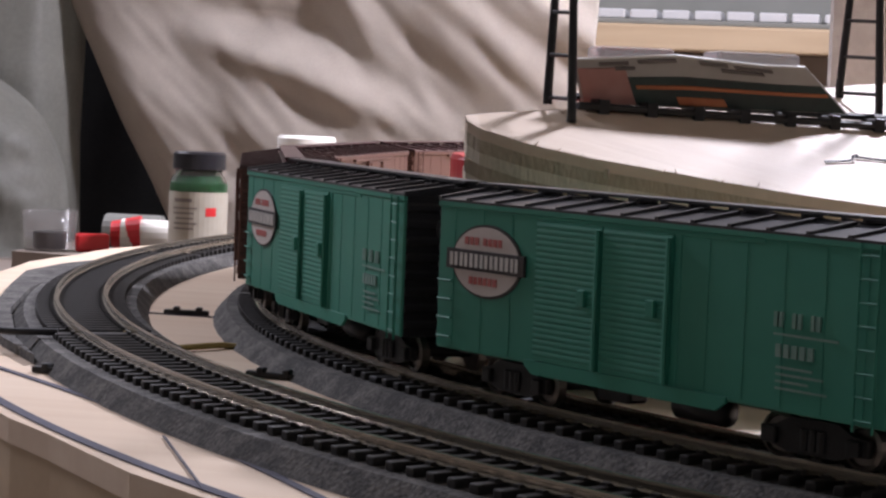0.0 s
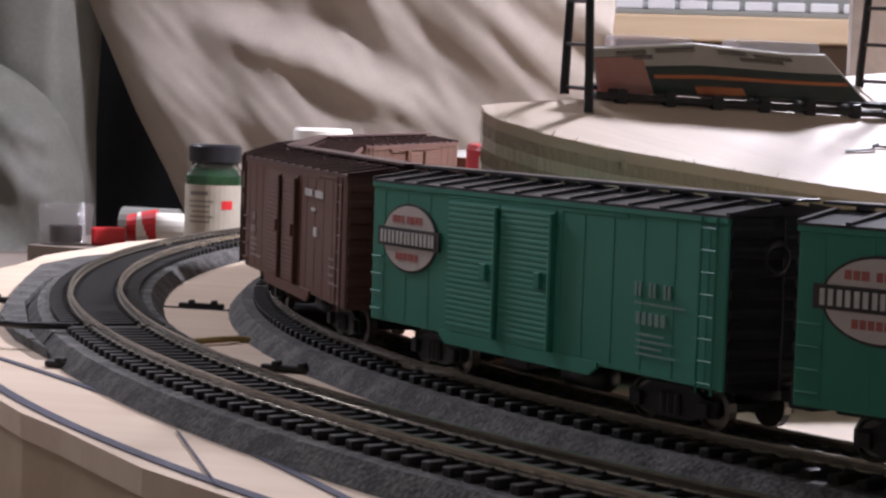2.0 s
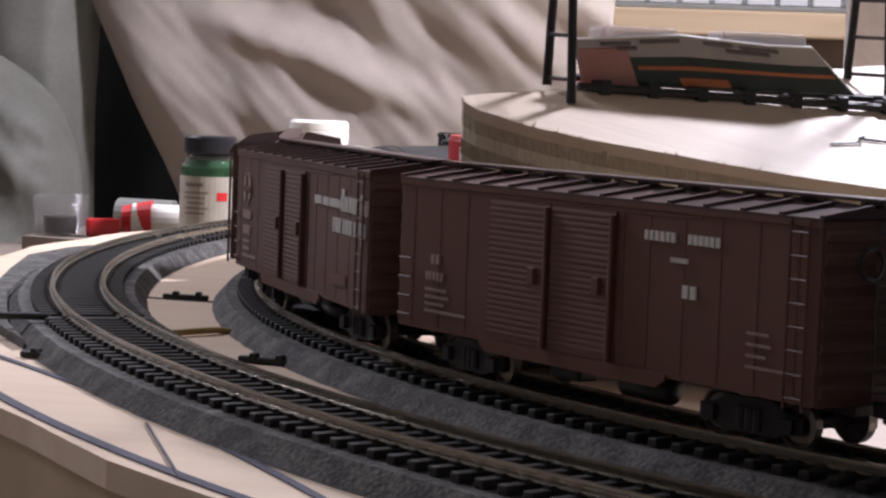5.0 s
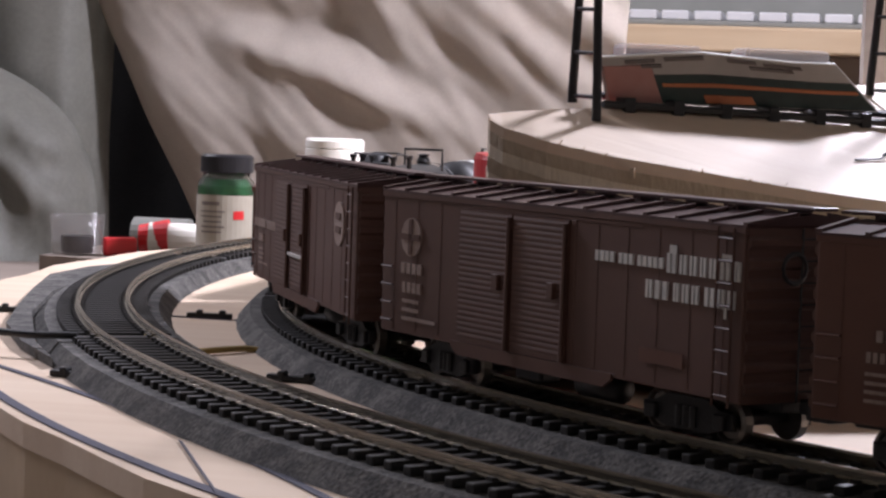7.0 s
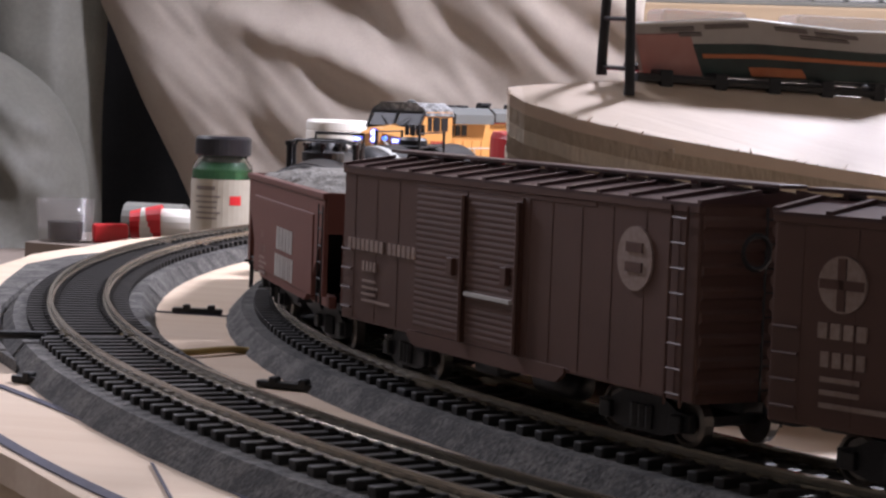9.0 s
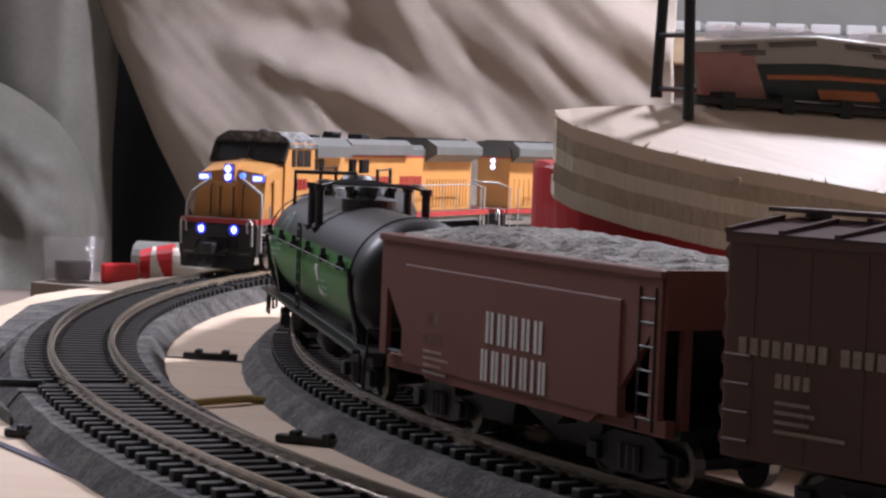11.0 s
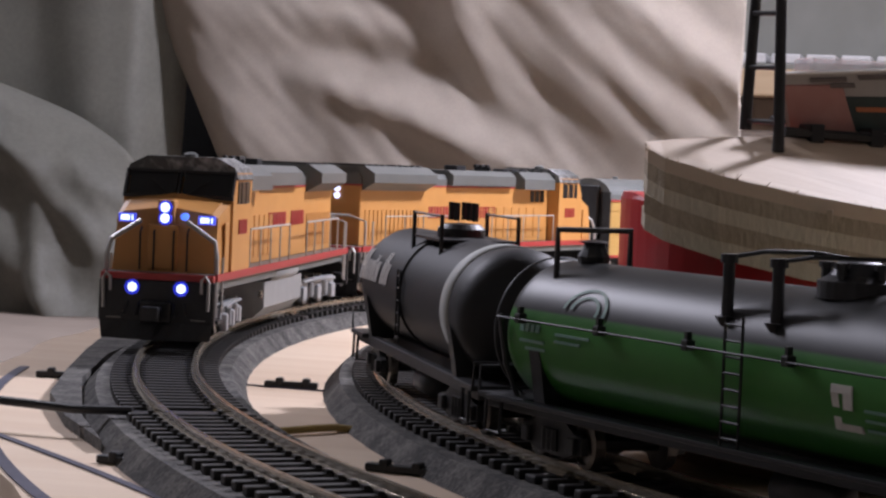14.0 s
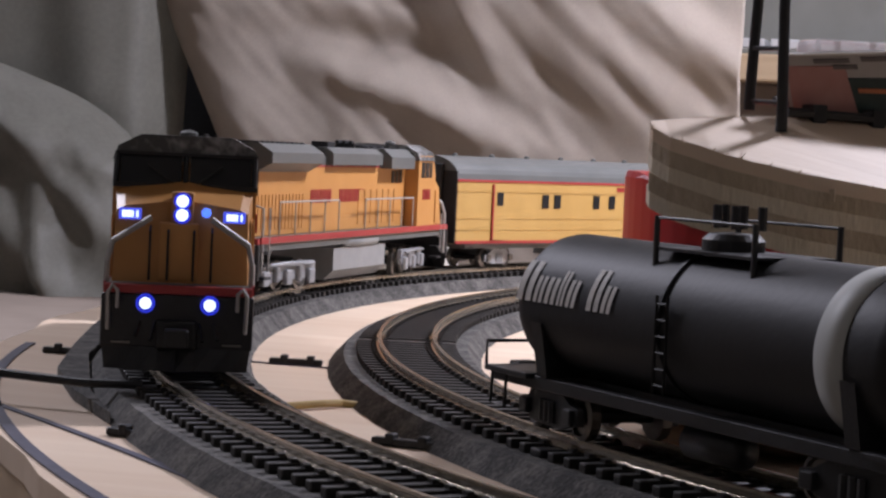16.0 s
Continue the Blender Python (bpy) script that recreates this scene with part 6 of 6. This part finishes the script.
def build_cloths():
    def beige(x, z):
        s = 0.0
        s += ridge(x, z, -0.775, 0.270, -0.692, 0.122, 0.017, 0.0160, 0.8)
        s += ridge(x, z, -0.800, 0.116, -0.665, 0.064, 0.016, 0.0139, 0.7)
        s += ridge(x, z, -0.800, 0.265, -0.590, 0.085, 0.020, 0.0117, 0.8)
        s += ridge(x, z, -0.765, 0.265, -0.555, 0.085, 0.014, 0.0110, 0.8)
        s += ridge(x, z, -0.740, 0.255, -0.530, 0.108, 0.016, 0.0124, 0.8)
        s += ridge(x, z, -0.700, 0.250, -0.510, 0.108, 0.013, 0.0110, 0.8)
        s -= ridge(x, z, -0.835, 0.137, -0.740, 0.129, 0.013, 0.0096, 1.0)
        s += ridge(x, z, -0.835, 0.168, -0.745, 0.150, 0.012, 0.0059, 1.0)
        s += ridge(x, z, -0.930, 0.230, -0.835, 0.050, 0.030, 0.0117, 1.0)
        s += ridge(x, z, -0.870, 0.180, -0.730, 0.045, 0.030, 0.0073, 0.8)
        s += ridge(x, z, -0.840, 0.080, -0.700, 0.010, 0.024, 0.0073, 0.8)
        u, w = 0.72 * x + 0.69 * z, 0.69 * x - 0.72 * z
        s += 0.0040 * noise.noise((u * 36, w * 7, 21)) + 0.0014 * noise.noise((u * 110, w * 26, 33))
        s += 0.010 * noise.noise((x * 6, z * 6, 4)) + 0.0016 * noise.noise((x * 30, z * 26, 9))
        return s
    # drape runs on unseen up to 0.75, an added reflector for the car roofs
    solid("beige_drape", cloth_sheet(lambda z: -0.856 - 0.5 * z, -0.530, -0.12, 0.75, 0.60, beige, 170, 230, 0.04, True), CLOTH, "rumpled beige cloth hanging in diagonal folds", "cloth", smooth=True)

    def green(x, z):
        s = ridge(x, z, -0.985, 0.30, -0.960, 0.05, 0.030, 0.014, 0.8)
        s += ridge(x, z, -0.935, 0.30, -0.930, -0.06, 0.014, 0.010, 1.0)
        s += 0.008 * noise.noise((x * 9, z * 9, 14)) + 0.003 * noise.noise((x * 26, z * 12, 19))
        return s

    def crook(x, z):
        s = ridge(x, z, -1.060, 0.085, -0.935, 0.045, 0.014, 0.010, 0.8)
        s += ridge(x, z, -1.000, 0.080, -0.925, 0.000, 0.010, 0.009, 0.8)
        s += ridge(x, z, -1.050, 0.050, -0.930, -0.060, 0.014, 0.012, 0.8)
        s += ridge(x, z, -0.970, 0.020, -0.945, -0.100, 0.010, 0.010, 0.8)
        s += 0.007 * noise.noise((x * 18, z * 18, 41)) + 0.0035 * noise.noise((x * 50, z * 34, 43)) + 0.0012 * noise.noise((x * 140, z * 90, 47))
        return s

    def dark(x, z):
        return 0.01 * noise.noise((x * 20, z * 6, 2))

    def cuff(z):
        q = max(0.0, z + 0.02)
        return -0.897 - 0.12 * q - 400.0 * q ** 4
    # added black sheet that stands in for the shade of the deep gap
    solid("black_garment", cloth_sheet(-0.97, -0.78, -0.12, 0.36, 0.72, dark, 30, 30), GAP_SHADE, "added black sheet for the deep shade between jacket and drape", "cloth", smooth=True)
    jacket = thing("green_jacket", "grey-green jacket hanging in soft folds with a bent sleeve", "jacket")
    part("jacket_body", cloth_sheet(-1.30, -0.917, -0.14, 0.36, 0.585, green, 110, 90), CLOTH_GREEN, jacket, smooth=True)
    part("sleeve", cloth_sheet(-1.30, cuff, -0.14, 0.146, 0.515, crook, 160, 110, 0.045), CLOTH_GREEN, jacket, "bent sleeve with creases", smooth=True)


def build_background():
    sh = thing("wooden_shelf", "pale wooden shelf board with a grey keyboard on it", "shelf")
    part("shelf_board", box(B(), -0.64, 0.10, 0.88, 1.02, 0.128, 0.149, 0.002), PLANK, sh)
    # dark panel put in for the brown shadow below the shelf board
    part("shelf_back", box(B(), -0.64, 0.10, 0.92, 1.00, 0.00, 0.128, 0.002), BENCH, sh)
    for x in (-0.60, 0.06):
        part("shelf_leg", box(B(), x, x + 0.03, 0.93, 0.97, -0.041, 0.002), BENCH, sh)
    kb = thing("keyboard", "grey keyboard case with a row of pale keys", "keyboard")
    part("case", box(B(), -0.63, 0.05, 0.890, 0.985, 0.1492, 0.1535, 0.001), CASE, kb)
    part("case_back", box(B(), -0.63, 0.05, 0.940, 0.985, 0.1535, 0.240, 0.004), CASE, kb, "grey-green upright panel")
    for i in range(24):
        x = -0.620 + i * 0.0265
        part("key", box(B(), x, x + 0.0225, 0.892, 0.938, 0.1536, 0.1615, 0.0015), KEY_PLASTIC, kb)
    bx = thing("wrapped_box", "upright box in cloudy bubble wrap", "box")
    part("wrap", box(B(), -0.365, -0.285, 0.20, 0.25, 0.0003, 0.17, 0.006), WRAP, bx)
    wr = thing("black_feeder_wire", "black insulated feeder wire joined to the rail", "wire")
    part("wire", tube(B(), [(-0.72, -0.260, 0.010), (-0.66, -0.280, 0.0085), (-0.62, -0.292, 0.0072), (-0.590, -0.2955, 0.0065), (-0.5755, -0.2945, 0.0070)], 0.0011, 8), BLACK, wr)
    yw = thing("yellow_feeder_wire", "dull yellow feeder wire lying between the tracks", "wire")
    part("wire", tube(B(), [(-0.5600, -0.2800, 0.0065), (-0.5540, -0.2740, 0.0035), (-0.5470, -0.2690, 0.0012), (-0.5400, -0.2600, 0.0014), (-0.5370, -0.2545, 0.0012), (-0.5330, -0.2515, 0.0005)], 0.0010, 8), YELLOW_WIRE, yw)
    cb = thing("white_cable", "loose white and black cables behind the board", "cable")
    part("cable", tube(B(), [(-0.93, 0.10, -0.035), (-0.90, 0.09, -0.030), (-0.87, 0.085, -0.010), (-0.855, 0.09, -0.012), (-0.84, 0.12, -0.036)], 0.004, 10), WHITE_PLASTIC, cb)
    part("cable", tube(B(), [(-0.93, 0.12, -0.02), (-0.89, 0.10, 0.012), (-0.865, 0.10, 0.002), (-0.85, 0.11, -0.038)], 0.0018, 8), BLACK, cb)


build_room()
build_table()
build_platform()
build_tower()
build_card()
build_red_tub()
build_ledge()
build_paint_jar(-0.7305, 0.33)
build_white_cap_bottle(-0.6760, 0.37)
build_cup(-0.823, 0.33)
build_tubes(-0.765, 0.36)
build_foam_offcut()
build_cloths()
build_background()
for x, y, d in ((-0.5780, -0.1640, 8), (-0.5040, -0.3150, -10), (-0.5600, -0.3345, -15), (-0.6444, -0.1792, 12)):
    build_clip(x, y, d)

# ---- the two trains ----
FREIGHT = []
for who, offset in (("lead", 15.8), ("second", 0.0)):
    FREIGHT.append((boxcar("green_boxcar", "jade green boxcar with black roof and white oval herald", GREEN, GREEN_ROOF, marks_green), offset, 0.047))
FREIGHT.append((boxcar("brown_boxcar", "red-brown boxcar with small white letter bars", BROWN, BROWN_ROOF, marks_brown), -15.8, 0.047))
FREIGHT.append((boxcar("brown_boxcar", "dark brown boxcar with white script bars and round cross mark", BROWN_DARK, BROWN_ROOF, marks_cross), -31.6, 0.047))
FREIGHT.append((boxcar("brown_boxcar", "dark brown boxcar with pale round mark and white dash", BROWN_DARK, BROWN_ROOF, marks_plain), -47.4, 0.047))
FREIGHT.append((hopper(), -61.3, 0.036))
FREIGHT.append((green_tank(), -77.2, 0.070))
FREIGHT.append((black_tank(), -94.5, 0.049))
PASSENGER = [(locomotive(True), 0.0, 0.078, 0), (locomotive(False), -21.7, 0.078, 180), (coach(), -44.2, 0.095, 0)]

build_track(INNER, 10, 368, [60.0, 152.0, 193.6, 216.5, 239.0, 300.0], "on the inner curve")
build_track(OUTER, 10, 368, [60.0, 150.0, 181.5, 208.7, 236.0, 300.0], "on the outer curve")


def car_pose(curve, deg, half, turn=0):
    """A car whose two trucks stand on the curve."""
    e = math.degrees(half / curve[1])
    a, b = on_curve(curve, deg - e), on_curve(curve, deg + e)
    mid, d = (a + b) / 2, b - a
    return pose(mid.x, mid.y, RAIL_TOP, 0, 0, math.degrees(math.atan2(d.y, d.x)) + turn)


FREIGHT_ANGLE = [(0.0, 212.0), (1.5, 220.35), (3.5, 232.5), (7.0, 255.2), (9.0, 268.2), (9.6, 272.1), (12.0, 287.1), (12.5, 290.5), (14.5, 304.6), (16.0, 315.8)]
LOCO_ANGLE = [(0.0, 96.0), (9.0, 154.0), (9.6, 158.6), (11.8, 173.6), (12.5, 178.3), (14.5, 189.5), (16.0, 199.0)]


def angle_at(rows, t):
    """Smooth angle between the rows (cubic through the neighbours)."""
    k = max(i for i in range(len(rows) - 1) if rows[i][0] <= t + 1e-6)
    (t0, a0), (t1, a1) = rows[k], rows[k + 1]
    m = (a1 - a0) / (t1 - t0)
    m0 = m if k == 0 else 0.5 * (m + (a0 - rows[k - 1][1]) / (t0 - rows[k - 1][0]))
    m1 = m if k + 2 == len(rows) else 0.5 * (m + (rows[k + 2][1] - a1) / (rows[k + 2][0] - t1))
    u, d = (t - t0) / (t1 - t0), t1 - t0
    return a0 * (2 * u**3 - 3 * u**2 + 1) + d * m0 * (u**3 - 2 * u**2 + u) + a1 * (3 * u**2 - 2 * u**3) + d * m1 * (u**3 - u**2)


def motions():
    times = [i * 0.5 for i in range(33)]
    for car, offset, half in FREIGHT:
        walk(car, [(t, car_pose(INNER, angle_at(FREIGHT_ANGLE, t) + offset, half)) for t in times])
    for car, offset, half, turn in PASSENGER:
        walk(car, [(t, car_pose(OUTER, angle_at(LOCO_ANGLE, t) + offset, half, turn)) for t in times])


motions()
